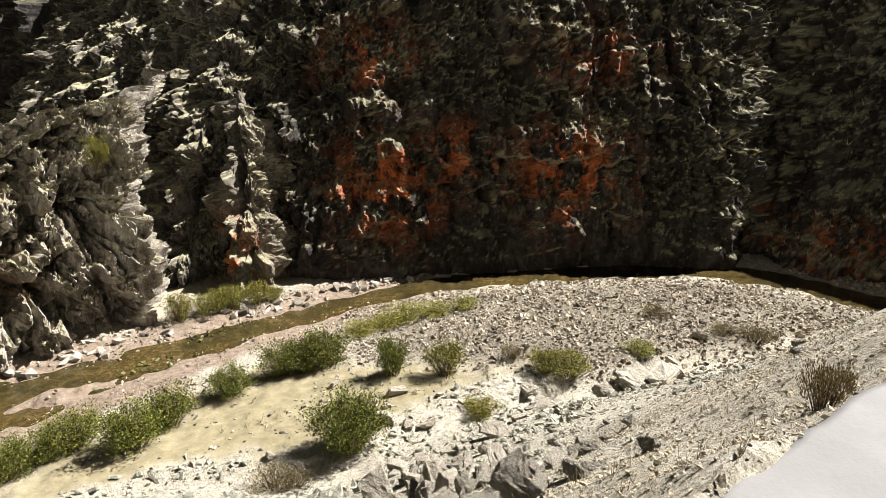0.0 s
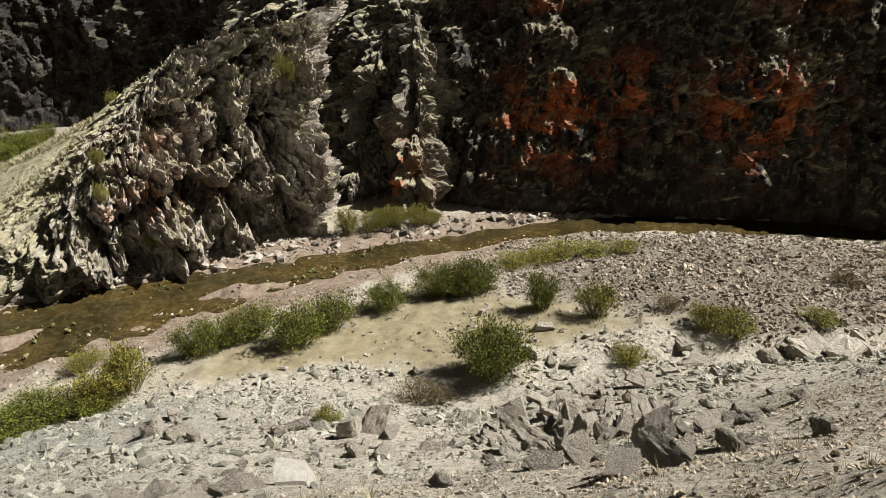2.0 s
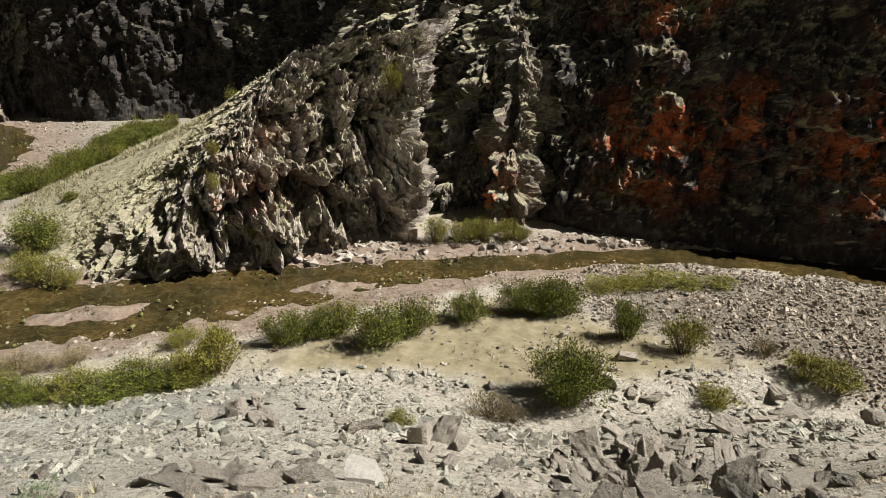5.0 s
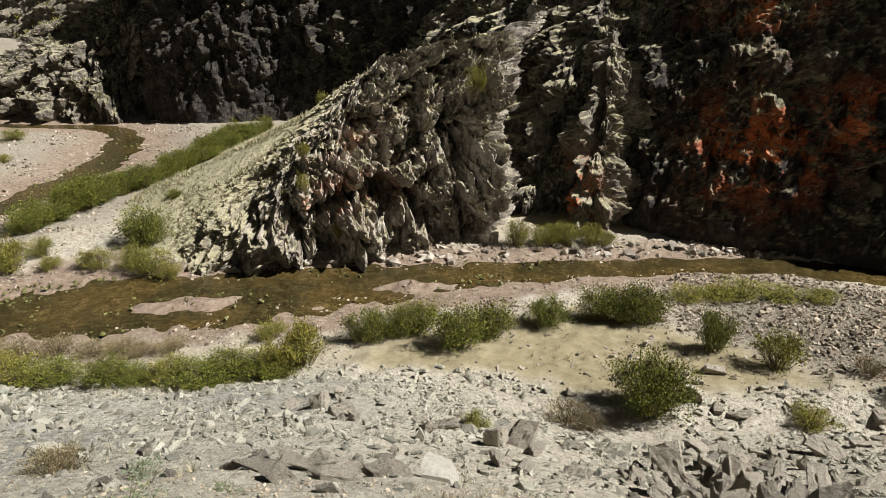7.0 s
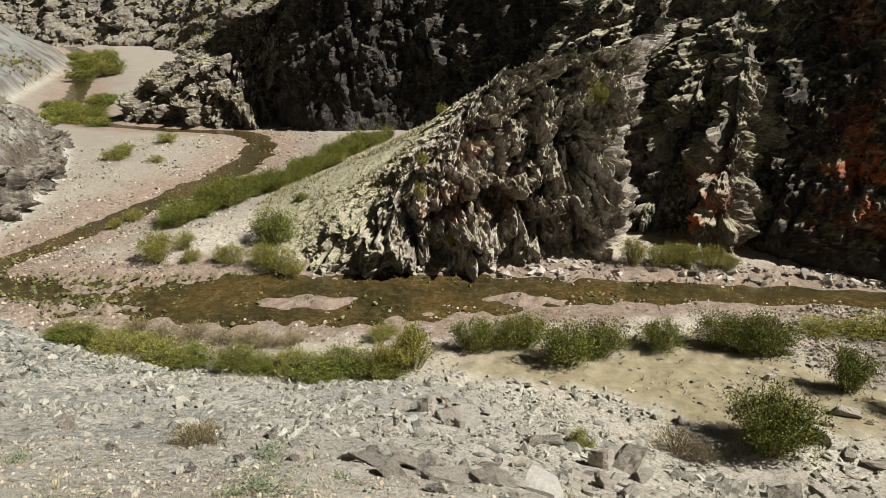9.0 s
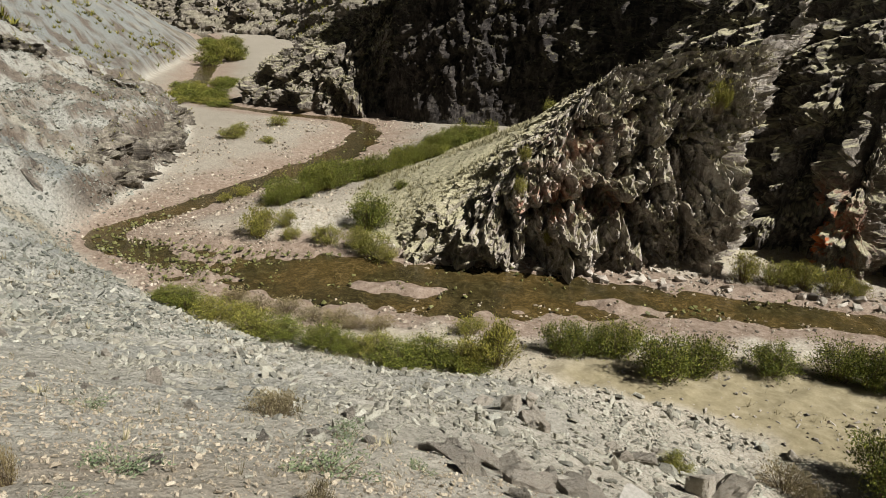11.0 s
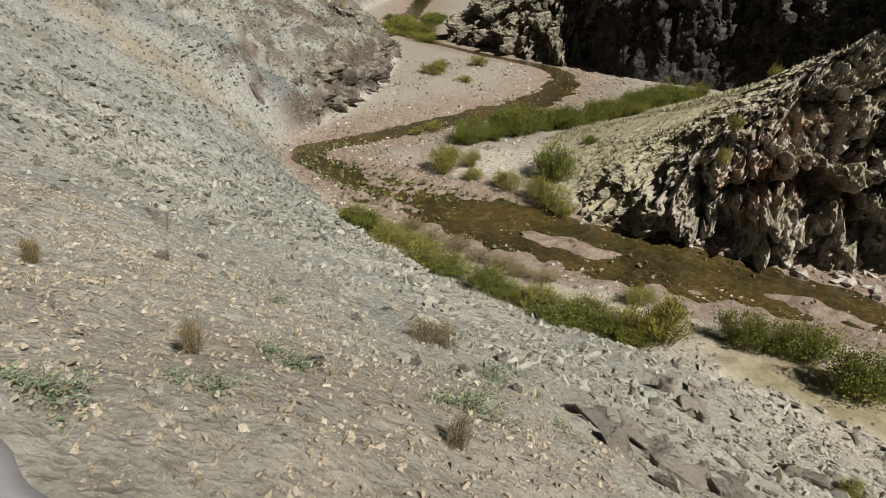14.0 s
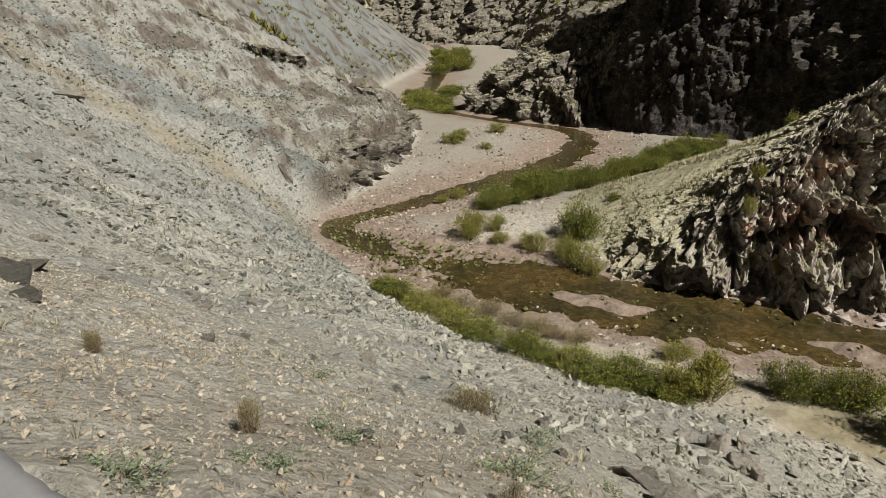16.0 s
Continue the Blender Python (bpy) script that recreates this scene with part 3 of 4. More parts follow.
    push = push + rib_u * lift * (0.9 * f1 * (0.7 + 0.8 * perlin(x * 0.4, y * 0.4, z * 0.5)) + 0.22 * f2 - 0.6) * smooth(1.0, 0.75, v)[None, :]
    # how strongly level ledges go pale: thin grass plus painted sunlight
    lit_grass_u = np.interp(u, np.linspace(0, 1, len(np.atleast_1d(lit_grass))), np.atleast_1d(lit_grass))[:, None]
    tread_u = np.interp(u, np.linspace(0, 1, len(np.atleast_1d(tread[0]))), np.atleast_1d(tread[0]))[:, None]
    if tread_u.max() > 0:
        q = (z + tread[2] * run + 0.7 * fbm(x * 0.25, y * 0.25, z * 0.25, 3) + 0.25 * facets(x * 0.6, y * 0.6, z * 0.3, 0.4)) / tread[1]
        for k, gap_k, amp_k in ((1.0, 0.0, 0.75), (2.7, 5.0, 0.3)):
            f = (q * k + gap_k) % 1.0
            ledge = np.clip(0.55 + 1.6 * perlin(x * 0.33 + gap_k, y * 0.33, z * 0.33), 0.0, 1.4)
            push = push + tread_u * amp_k * lift * ledge * (f - smooth(0.74, 1.0, f))
    if crack:
        for gap_k, deep, k in ((1.15, 1.0, 0.0), (0.52, 0.5, 3.0)):
            f = ((run + 0.10 * z + 0.55 * perlin(x * 0.45 + k, y * 0.45, z * 0.28) + 0.35 * facets(x * 0.9 + k, y * 0.9, z * 0.4, 0.3)) / gap_k) % 1.0
            push = push - amp * crack * deep * lift * np.exp(-((f - 0.5) / 0.13) ** 2) * np.clip(0.6 + 1.5 * perlin(x * 0.5, y * 0.5 + k, z * 0.35), 0.0, 1.3)
    push = push - np.interp(u, np.linspace(0, 1, len(recess)), recess)[:, None] * np.exp(-((v[None, :] - 0.5) / 0.2) ** 2)
    push = push - amp * 0.3 * np.exp(-((v[None, :] * (C - B)[:, None, 2]) / 0.5) ** 2)
    P[..., 0] += out[:, None, 0] * push
    P[..., 1] += out[:, None, 1] * push
    P[..., 2] += amp * lift * (0.18 * mid + 0.12 * crag + 0.08 * grit + 0.25 * perlin(x * 0.3, y * 0.3, z)) * smooth(0, 0.06, v)[None, :]
    ox, oy, oz = P[..., 0].ravel(), P[..., 1].ravel(), P[..., 2].ravel()
    red = np.zeros(ox.shape)
    for cx, cz, rx, rz, k in reds:
        red = np.maximum(red, k * np.exp(-((ox - cx) / rx) ** 2 - ((oz - cz) / rz) ** 2))
    normal = np.cross(np.gradient(P, axis=0), np.gradient(P, axis=1))
    normal /= np.maximum(np.linalg.norm(normal, axis=2), 1e-9)[..., None]
    level = np.abs(normal[..., 2])
    # level rock is paled as if sunlit; turf is the real grass cover
    grass = np.clip(smooth(0.62, 0.85, level + 0.25 * fbm(x * 0.6, y * 0.6, z * 0.6, 3)) * lit_grass_u + turf * smooth(-0.1, 0.25, turf + 0.4 * fbm(x * 0.3, y * 0.3, z * 0.3, 3) - 0.35), 0, 1)
    ob = new(name, mesh_of(name, P.reshape(-1, 3), sheet_faces(nu, nv), material, dict(red=np.clip(red * 1.15, 0, 1), grass=grass.ravel())))
    tagged(ob, label, "cliff", kind="structure")
    return P, level, grass.reshape(nu, nv)


# the great face beyond the stream, from behind the spur round to the right; its shade is in the rock colour
FACE = cliff("cliff_main", "steep brown rock face with rust-red clay scars, its shade put into the colour", [(-52, 34, -0.6), (-45.5, 30.2, -0.6), (-39.5, 31.4, -0.6), (-35, 35.5, -0.6), (-26, 36, -0.5), (-17, 31, -0.5), (-12.0, 29.2, -0.5), (-8.6, 27.6, -0.5), (-5.0, 27.0, -0.5), (0.4, 28.2, -0.5), (5.5, 29.2, -0.5),
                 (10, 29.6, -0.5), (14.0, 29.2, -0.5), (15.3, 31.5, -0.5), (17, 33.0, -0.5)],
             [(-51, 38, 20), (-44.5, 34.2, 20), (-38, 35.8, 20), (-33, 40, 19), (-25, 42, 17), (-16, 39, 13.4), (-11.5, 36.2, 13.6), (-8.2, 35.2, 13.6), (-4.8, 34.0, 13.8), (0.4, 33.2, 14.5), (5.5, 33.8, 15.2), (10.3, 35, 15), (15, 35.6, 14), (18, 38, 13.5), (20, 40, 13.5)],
             620, 190, SHADED_ROCK, [1.6, 1.6, 1.6, 1.6], [0.6, 0.6, 0.7, 0.75, 0.7, 0.8],
             reds=((-2.5, 4.2, 2.4, 1.9, 1.0), (6.3, 4.6, 2.4, 1.9, 1.0), (0.8, 5.5, 1.8, 1.2, 0.9), (-3.5, 10.0, 2.2, 1.4, 0.7), (8, 10, 3, 1.5, 0.4)), seed=3.0, ribs=[0.3, 1.0, 1.2, 0.25, 0.12, 0.12], rib_gap=2.6, calm=0.75, lit_grass=[0.1, 0.15, 0.4, 0.65, 0.7, 1.0], tread=([0.1, 0.2, 0.4, 0.6, 0.7, 1.1], 2.3, 0.18))

# the mountainside downstream, past the face, in the same shade-darkened colour
DOWN = cliff("cliff_downstream", "hazy mountainside downstream, shade put into its rock colour, with thin dry scrub", [(8, 48, -0.6), (15.4, 31.2, -0.6), (19.9, 26.2, -0.6), (24.8, 19.6, -0.6), (31.5, 8, -0.6), (42, -6, -0.6)],
             [(15, 56, 16), (23.9, 38.9, 16), (28.4, 33.9, 16), (34, 26.5, 16), (41.5, 14, 16), (52, 0, 16)], 300, 120, SHADED_ROCK, [1.1], [0.5], lit_grass=0.9, tread=(0.8, 2.2, -0.3),
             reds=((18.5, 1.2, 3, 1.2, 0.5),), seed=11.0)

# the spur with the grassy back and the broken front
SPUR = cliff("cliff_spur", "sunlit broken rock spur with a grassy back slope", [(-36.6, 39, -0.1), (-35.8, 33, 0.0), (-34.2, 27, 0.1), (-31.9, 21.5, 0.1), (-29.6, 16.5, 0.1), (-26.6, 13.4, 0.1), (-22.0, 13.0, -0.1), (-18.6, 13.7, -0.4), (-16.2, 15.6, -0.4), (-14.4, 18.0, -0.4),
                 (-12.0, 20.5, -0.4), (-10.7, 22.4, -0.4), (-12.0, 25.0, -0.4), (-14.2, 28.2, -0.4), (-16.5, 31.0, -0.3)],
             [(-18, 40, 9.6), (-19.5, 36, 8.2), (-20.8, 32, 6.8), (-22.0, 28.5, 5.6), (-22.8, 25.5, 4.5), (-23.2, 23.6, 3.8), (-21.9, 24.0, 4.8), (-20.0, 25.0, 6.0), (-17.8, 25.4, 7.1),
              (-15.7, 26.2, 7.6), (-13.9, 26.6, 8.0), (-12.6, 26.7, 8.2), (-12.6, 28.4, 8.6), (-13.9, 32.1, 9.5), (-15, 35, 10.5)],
             720, 205, SUNLIT_ROCK, [0.85, 0.82, 0.8, 0.8, 0.8, 0.85, 1.05, 1.6, 2.0, 2.2, 2.3, 2.3, 2.3, 2.4, 2.4], [0.08, 0.06, 0.05, 0.05, 0.05, 0.06, 0.14, 0.7, 1.25, 1.3, 1.25, 1.0, 0.6, 0.3, 0.2],
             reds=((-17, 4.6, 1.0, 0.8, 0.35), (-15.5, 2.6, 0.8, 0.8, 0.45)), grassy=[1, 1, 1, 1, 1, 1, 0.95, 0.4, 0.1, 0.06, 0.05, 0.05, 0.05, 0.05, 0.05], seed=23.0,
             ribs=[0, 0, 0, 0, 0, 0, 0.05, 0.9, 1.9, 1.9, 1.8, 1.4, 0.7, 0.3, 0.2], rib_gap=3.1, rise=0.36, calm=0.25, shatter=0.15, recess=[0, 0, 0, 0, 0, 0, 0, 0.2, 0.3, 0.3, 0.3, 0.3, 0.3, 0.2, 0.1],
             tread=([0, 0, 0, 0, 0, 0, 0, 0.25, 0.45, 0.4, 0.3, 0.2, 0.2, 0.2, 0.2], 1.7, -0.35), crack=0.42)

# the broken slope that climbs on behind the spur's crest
UPPER = cliff("cliff_upper", "steep broken rock slope with sunlight painted on its ledges, climbing behind the spur", [(-27, 33, 0.5), (-23.5, 30.5, 1.0), (-20, 29.4, 1.0), (-16, 28.6, 1.0), (-12.0, 25.2, -0.3), (-10.4, 25.6, -0.4), (-8.4, 26.8, -0.4)],
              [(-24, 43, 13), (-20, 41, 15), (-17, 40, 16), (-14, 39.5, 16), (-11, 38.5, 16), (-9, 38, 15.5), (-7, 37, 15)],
              330, 200, HALF_LIT_ROCK, [1.25], [0.6], seed=87.0, ribs=[0.5], rib_gap=2.4, rise=0.75, lit_grass=1.0, shatter=0.5, tread=(1.0, 1.7, -0.45))

# a sunlit buttress standing out from the face beside the spur
# an in-between rock colour and pale ledges stand for its shade and sunlight
PILLAR = cliff("cliff_pillar", "sunlit pale rock buttress with a rust-red foot", [(-10.8, 29.0, -0.4), (-10.0, 26.4, -0.4), (-9.2, 25.4, -0.4), (-8.3, 25.2, -0.4), (-7.4, 25.8, -0.4), (-6.8, 28.8, -0.4)],
               [(-11.0, 31.0, 7.2), (-10.5, 30.2, 7.9), (-10.0, 29.8, 8.3), (-9.4, 29.8, 8.1), (-8.8, 30.1, 7.6), (-8.3, 31.0, 6.8)],
               190, 190, FAR_ROCK, [1.5], [0.55], reds=((-9.4, 1.4, 1.2, 1.5, 1.0),), seed=61.0, ribs=[0.5], rib_gap=1.5, rise=0.5, calm=0.5, shatter=0.4, lit_grass=1.0, tread=(0.9, 1.5, 0.2), crack=0.4)

# the second spur, further up the valley
SPUR_FAR = cliff("cliff_far_spur", "sunlit rugged rock buttress at the far stream bend", [(-66, 36, -0.5), (-63.5, 28, -0.5), (-60.5, 22.8, -0.5), (-56, 23.8, -0.5), (-51, 25.6, -0.5), (-47.6, 28.6, -0.5), (-46.4, 33, -0.5)],
                 [(-55, 46, 14), (-55, 41, 12), (-55.8, 35, 9), (-54.5, 33.5, 8.6), (-52.5, 34.5, 9.5), (-50.5, 37, 11.5), (-49, 41, 14)],
                 340, 150, FAR_ROCK, [1.2, 2.0, 2.0], [1.0, 1.0, 1.0], seed=37.0, ribs=[1.0, 1.4, 1.4], rib_gap=3.0, crack=0.5)

# rock steps in the hillside on the left bank
def step(name, label, foot, rise, back, nu, nv, rough, seed, proud=-0.25):
    """A low rock step: a foot line on the hillside, and a crest rise metres higher, back metres further in."""
    foot = np.array(foot, float)
    t = np.gradient(foot, axis=0)
    n = np.stack([t[:, 1], -t[:, 0]], 1) / np.linalg.norm(t, axis=1)[:, None]
    uphill = foot + n * 0.5
    if (land(uphill[:, 0], uphill[:, 1])[0] < land(foot[:, 0], foot[:, 1])[0]).mean() > 0.5:
        n = -n
    top = foot + n * back
    low = np.concatenate([foot, land(foot[:, 0], foot[:, 1])[0][:, None] - 0.4], 1)
    high = np.concatenate([top, land(top[:, 0], top[:, 1])[0][:, None] + proud], 1)
    return cliff(name, label, low, high, nu, nv, FAR_ROCK, [1.0, rise, rise, rise, rise, 1.0], [rough], seed=seed, fade=0.6, ribs=[0.5], rib_gap=1.1, lit_grass=0.2, crack=0.6)


STEP_LOW = step("cliff_bank", "low brown rock step above the stream bank", [(-29.6, 3.6), (-31.0, 4.8), (-32.8, 6.4), (-35.5, 8.4), (-38.5, 10.4), (-41.5, 11.9), (-45, 13.4), (-48, 14.3), (-51.5, 15.0), (-57, 15.1)], 1.7, 1.8, 400, 70, 0.9, 5.0, 0.12)
STEP_HIGH = step("cliff_band", "broken brown rock band across the dry hillside", [(-47.5, -2.5), (-45.6, 0.3), (-44.6, 2.6), (-45.6, 5.0), (-46.6, 7.4), (-45.6, 9.6), (-46.6, 11.6), (-50, 13.2)], 3.0, 3.2, 240, 44, 1.1, 15.0)
STEP_NEAR = step("cliff_ledge", "small dark rock ledge breaking out of the scree", [(-25.6, -7.6), (-24.8, -6.3), (-24.3, -5.3), (-23.8, -4.2), (-23.3, -3.4)], 2.0, 0.9, 120, 24, 0.35, 35.0)
STEP_FAR = step("cliff_band_far", "dark rock ledges high on the dry hillside", [(-68, 0), (-63, 3.5), (-60, 7.5), (-61, 11.0), (-66, 14)], 2.4, 4.0, 200, 44, 1.3, 25.0)

# the ranges that close the valley
FAR_RIGHT = cliff("mountain_far", "rugged sunlit mountainside closing the valley", [(-190, 40, -0.5), (-150, 62, -0.5), (-130, 60, -0.5), (-112, 56, -0.5), (-90, 46, -0.5), (-72, 42, -0.5), (-56, 50, -0.5), (-40, 52, -0.5)],
                  [(-250, 70, 60), (-180, 110, 60), (-150, 112, 58), (-125, 108, 52), (-100, 96, 44), (-78, 84, 36), (-54, 80, 34), (-36, 80, 34)],
                  560, 190, FAR_ROCK, [1.0, 1.2], [0.75, 0.75, 0.75], grassy=[0.25, 0.25, 0.2, 0.1], seed=51.0, lit_grass=0.25, ribs=[4.5, 4.0, 3.5], rib_gap=17.0, rise=0.3, grain=0.8, shatter=1.5)
FAR_LEFT = cliff("mountain_upstream", "dry mountainside far up the valley", [(-200, -60, -0.5), (-190, 10, -0.5), (-186, 40, -0.5), (-180, 80, -0.5)], [(-300, -80, 70), (-290, 10, 70), (-280, 60, 70), (-270, 110, 70)],
                 120, 60, SUNLIT_ROCK, [1.0], [3.0], grassy=[0.7, 0.5], seed=71.0)

# ---- loose stones ----
def hull(points):
    """Triangles of the convex hull of a cloud of points."""
    bm = bmesh.new()
    for p in points:
        bm.verts.new(p)
    r = bmesh.ops.convex_hull(bm, input=bm.verts)
    bmesh.ops.delete(bm, geom=[v for v in bm.verts if not v.link_faces], context="VERTS")
    bmesh.ops.triangulate(bm, faces=bm.faces)
    bmesh.ops.recalc_face_normals(bm, faces=bm.faces)
    bm.verts.index_update()
    V, F = np.array([v.co[:] for v in bm.verts]), np.array([[v.index for v in f.verts] for f in bm.faces])
    bm.free()
    return V, F


def stone_shape(seed, flat, angular, n=11):
    """One stone about 1 m across: angular shards from a few points, cobbles from many."""
    r = np.random.RandomState(seed)
    p = r.normal(size=(n, 3))
    p /= np.linalg.norm(p, axis=1)[:, None]
    if angular:
        p *= r.uniform(0.72, 1.1, (n, 1))
        p = np.sign(p) * np.abs(p) ** 0.75
    p = p * np.array([0.5, 0.5 * r.uniform(0.62, 0.95), 0.5 * flat * r.uniform(0.8, 1.2)])
    return hull(p)


def block_shape(seed, flat, chips=2, least=0.5):
    """A broken block or slab about 1 m across: a skewed box with its corners knocked off."""
    r = np.random.RandomState(seed)
    half = np.array([0.5, 0.5 * r.uniform(0.55, 0.9), 0.5 * flat * r.uniform(0.8, 1.2)])
    skew = np.eye(3) + r.normal(0, 0.26, (3, 3))
    p = []
    for c in ((i, j, k) for i in (-1, 1) for j in (-1, 1) for k in (-1, 1)):
        q = np.array(c) * r.uniform(least, 1.0, 3)
        for n in range(chips):
            p.append(q * (1 - np.eye(3)[r.randint(3)] * r.uniform(0.05, 0.5)))
    return hull(np.array(p) * half @ skew)


CHIPS = [stone_shape(70 + i, 0.55, i % 3 == 0, 7) for i in range(12)]
SHARDS = [block_shape(i, 0.32, 1, 0.3) for i in range(12)]
CHUNKS = [block_shape(20 + i, 0.62, 2) for i in range(9)]
COBBLES = [stone_shape(40 + i, 0.68, False, 9) for i in range(7)]


def turns(rng, n, tilt):
    """n rotation matrices: any turn about z after a lean of about tilt."""
    a, b, c = rng.uniform(0, 2 * np.pi, n), rng.normal(0, tilt, n), rng.normal(0, tilt, n)
    ca, sa, cb, sb, cc, sc = np.cos(a), np.sin(a), np.cos(b), np.sin(b), np.cos(c), np.sin(c)
    R = np.empty((n, 3, 3))
    R[:, 0] = np.stack([ca * cb, ca * sb * sc - sa * cc, ca * sb * cc + sa * sc], 1)
    R[:, 1] = np.stack([sa * cb, sa * sb * sc + ca * cc, sa * sb * cc - ca * sc], 1)
    R[:, 2] = np.stack([-sb, cb * sc, cb * cc], 1)
    return R


def joined(shapes, where, size, rng, tilt):
    """Many copies of the shapes as one array of vertices and triangles."""
    pick = rng.randint(0, len(shapes), len(where))
    R = turns(rng, len(where), tilt)
    V, F, start = [], [], 0
    for k, (sv, sf) in enumerate(shapes):
        m = np.nonzero(pick == k)[0]
        if not len(m):
            continue
        v = np.einsum("nij,vj->nvi", R[m], sv) * np.asarray(size)[m][:, None, None] + np.asarray(where)[m][:, None, :]
        f = sf[None] + (np.arange(len(m)) * len(sv))[:, None, None] + start
        V.append(v.reshape(-1, 3))
        F.append(f.reshape(-1, 3))
        start += len(m) * len(sv)
    return np.concatenate(V), np.concatenate(F)


def strew(name, label, shapes, material, n, area, keep, sizes, seed, tilt=0.35, sink=0.15, grow=None):
    """Loose stones over a stretch of ground (x0, x1, y0, y1) where keep(x, y, z, masks) gives the odds; sizes: least, most, and how rare the large ones are."""
    rng = np.random.RandomState(seed)
    x, y = rng.uniform(area[0], area[1], n), rng.uniform(area[2], area[3], n)
    z, k = land(x, y)
    ok = rng.rand(n) < keep(x, y, z, k)
    x, y, z = x[ok], y[ok], z[ok]
    size = sizes[0] * (sizes[1] / sizes[0]) ** (rng.rand(len(x)) ** sizes[2])
    if grow:
        size = size * grow(x, y)
    where = np.stack([x, y, z + size * sink], 1)
    V, F = joined(shapes, where, size, rng, tilt)
    ob = new(name, mesh_of(name, V, F, material))
    return tagged(ob, label, "stones", kind="stuff")


def clump(x, y, f, seed):
    return perlin(np.asarray(x) * f, np.asarray(y) * f, seed)


strew("scree_shards", "grey-green angular scree shards below the road", SHARDS + CHUNKS[:2], SLATE, 150000, (-20, 8, -4, 16),
      lambda x, y, z, k: (k["b"] > -0.6) * (k["d"] > 1.15) * np.clip(0.55 + 0.9 * clump(x, y, 0.45, 3.0), 0.12, 1), (0.028, 0.25, 4.2), 101, 0.38, 0.16, lambda x, y: (0.75 + 1.3 * np.clip(clump(x, y, 0.6, 41.0), 0, 1)) * (0.28 + 0.72 * smooth(2.5, 9.5, -0.6 * x + 0.8 * y)))
strew("gravel_chips", "small stone chips close below the road edge", CHIPS, FINE, 150000, (-10, 5, -3, 8),
      lambda x, y, z, k: (k["d"] > 0.93) * (k["d"] < 5.5) * np.clip(0.7 + 0.6 * clump(x, y, 1.1, 8.0), 0.2, 1) * smooth(6, 3.0, k["d"]), (0.010, 0.060, 2.2), 102, 0.4, 0.22)
strew("hillside_scree", "thin grey scree on the dry hillside", CHIPS + SHARDS[:4], HILL_SHARD, 130000, (-46, -14, -14, 14),
      lambda x, y, z, k: (k["b"] > 0.1) * np.clip(0.50 + 1.0 * clump(x * 1.0 + 0.6 * y, y * 0.25, 0.5, 5.0), 0.1, 1), (0.04, 0.26, 2.4), 103, 0.45)
strew("terrace_cobbles", "grey cobbles on the terrace beside the stream", COBBLES + CHUNKS[:2] + CHIPS, COBBLE, 62000, (-4, 22, 13, 29),
      lambda x, y, z, k: (k["gap"] > 0.1) * (k["b"] < 1.5) * (0.05 + 0.95 * stony_side(x, y)) * np.clip(0.6 + 0.9 * clump(x, y, 0.35, 4.0) + 0.25 * smooth(16, 20, y), 0.05, 1), (0.04, 0.22, 2.0), 104, 0.4, 0.22)
strew("bank_pebbles", "pale pebbles along the stream banks", COBBLES, COBBLE, 60000, (-32, 0, 2, 26),
      lambda x, y, z, k: (k["gap"] > -0.5) * (k["gap"] < 3.6) * (k["b"] < 0.1) * np.clip(0.35 + 1.1 * clump(x, y, 0.6, 6.0), 0.03, 1), (0.035, 0.20, 2.2), 105)
strew("bar_pebbles", "pale pebbles on the upstream gravel bar", COBBLES, COBBLE, 26000, (-48, -20, 4, 32),
      lambda x, y, z, k: (k["gap"] > 0.0) * (k["b"] < 0.0) * np.clip(0.3 + 1.0 * clump(x, y, 0.5, 2.0), 0.03, 1), (0.06, 0.28, 2.0), 106)
strew("bench_pebbles", "scattered pebbles on the sandy bench", COBBLES + SHARDS, STONE, 22000, (-14, 5, 8, 19),
      lambda x, y, z, k: (k["b"] < 0.4) * (k["gap"] > 2.0) * np.clip(0.16 + 0.8 * clump(x, y, 0.55, 9.0), 0.03, 1), (0.025, 0.15, 1.9), 107)
strew("riffle_stones", "wet algae-tinted stones in the shallow riffle", COBBLES, simple_material("wet_algae_stone", (0.055, 0.065, 0.016), (0.21, 0.205, 0.085), 5.0, 0.4), 30000, (-46, -8, 4, 30),
      lambda x, y, z, k: (k["gap"] < 0.1) * np.clip(0.04 + 0.8 * clump(x, y, 0.5, 1.0) + 0.75 * smooth(-19.5, -22, x) * smooth(-31, -29, x), 0.01, 1), (0.07, 0.26, 1.8), 108, 0.3, 0.6)
strew("cliff_rubble", "fallen blocks at the foot of the rock faces", CHUNKS, STONE, 9000, (-22, 16, 12, 31),
      lambda x, y, z, k: (k["gap"] > 0.1) * (k["gap"] < 1.6) * (k["b"] < -3) * (nearest(x, y, STREAM)[1] < 0) * 0.8, (0.08, 0.5, 2.2), 109)

# ---- boulders, each one a thing ----
def broken(V, F, seed, cuts=6):
    """A block's faces split fine and broken up into steps and chips."""
    bm = bmesh.new()
    vs = [bm.verts.new(v) for v in V]
    for f in F:
        bm.faces.new([vs[i] for i in f])
    bmesh.ops.subdivide_edges(bm, edges=[e for e in bm.edges if e.calc_length() > 0.12], cuts=cuts, use_grid_fill=True)
    bmesh.ops.triangulate(bm, faces=bm.faces)
    bm.normal_update()
    bm.verts.index_update()
    P, N = np.array([v.co[:] for v in bm.verts]), np.array([v.normal[:] for v in bm.verts])
    T = np.array([[v.index for v in f.verts] for f in bm.faces])
    bm.free()
    q = P * 3.0 + seed
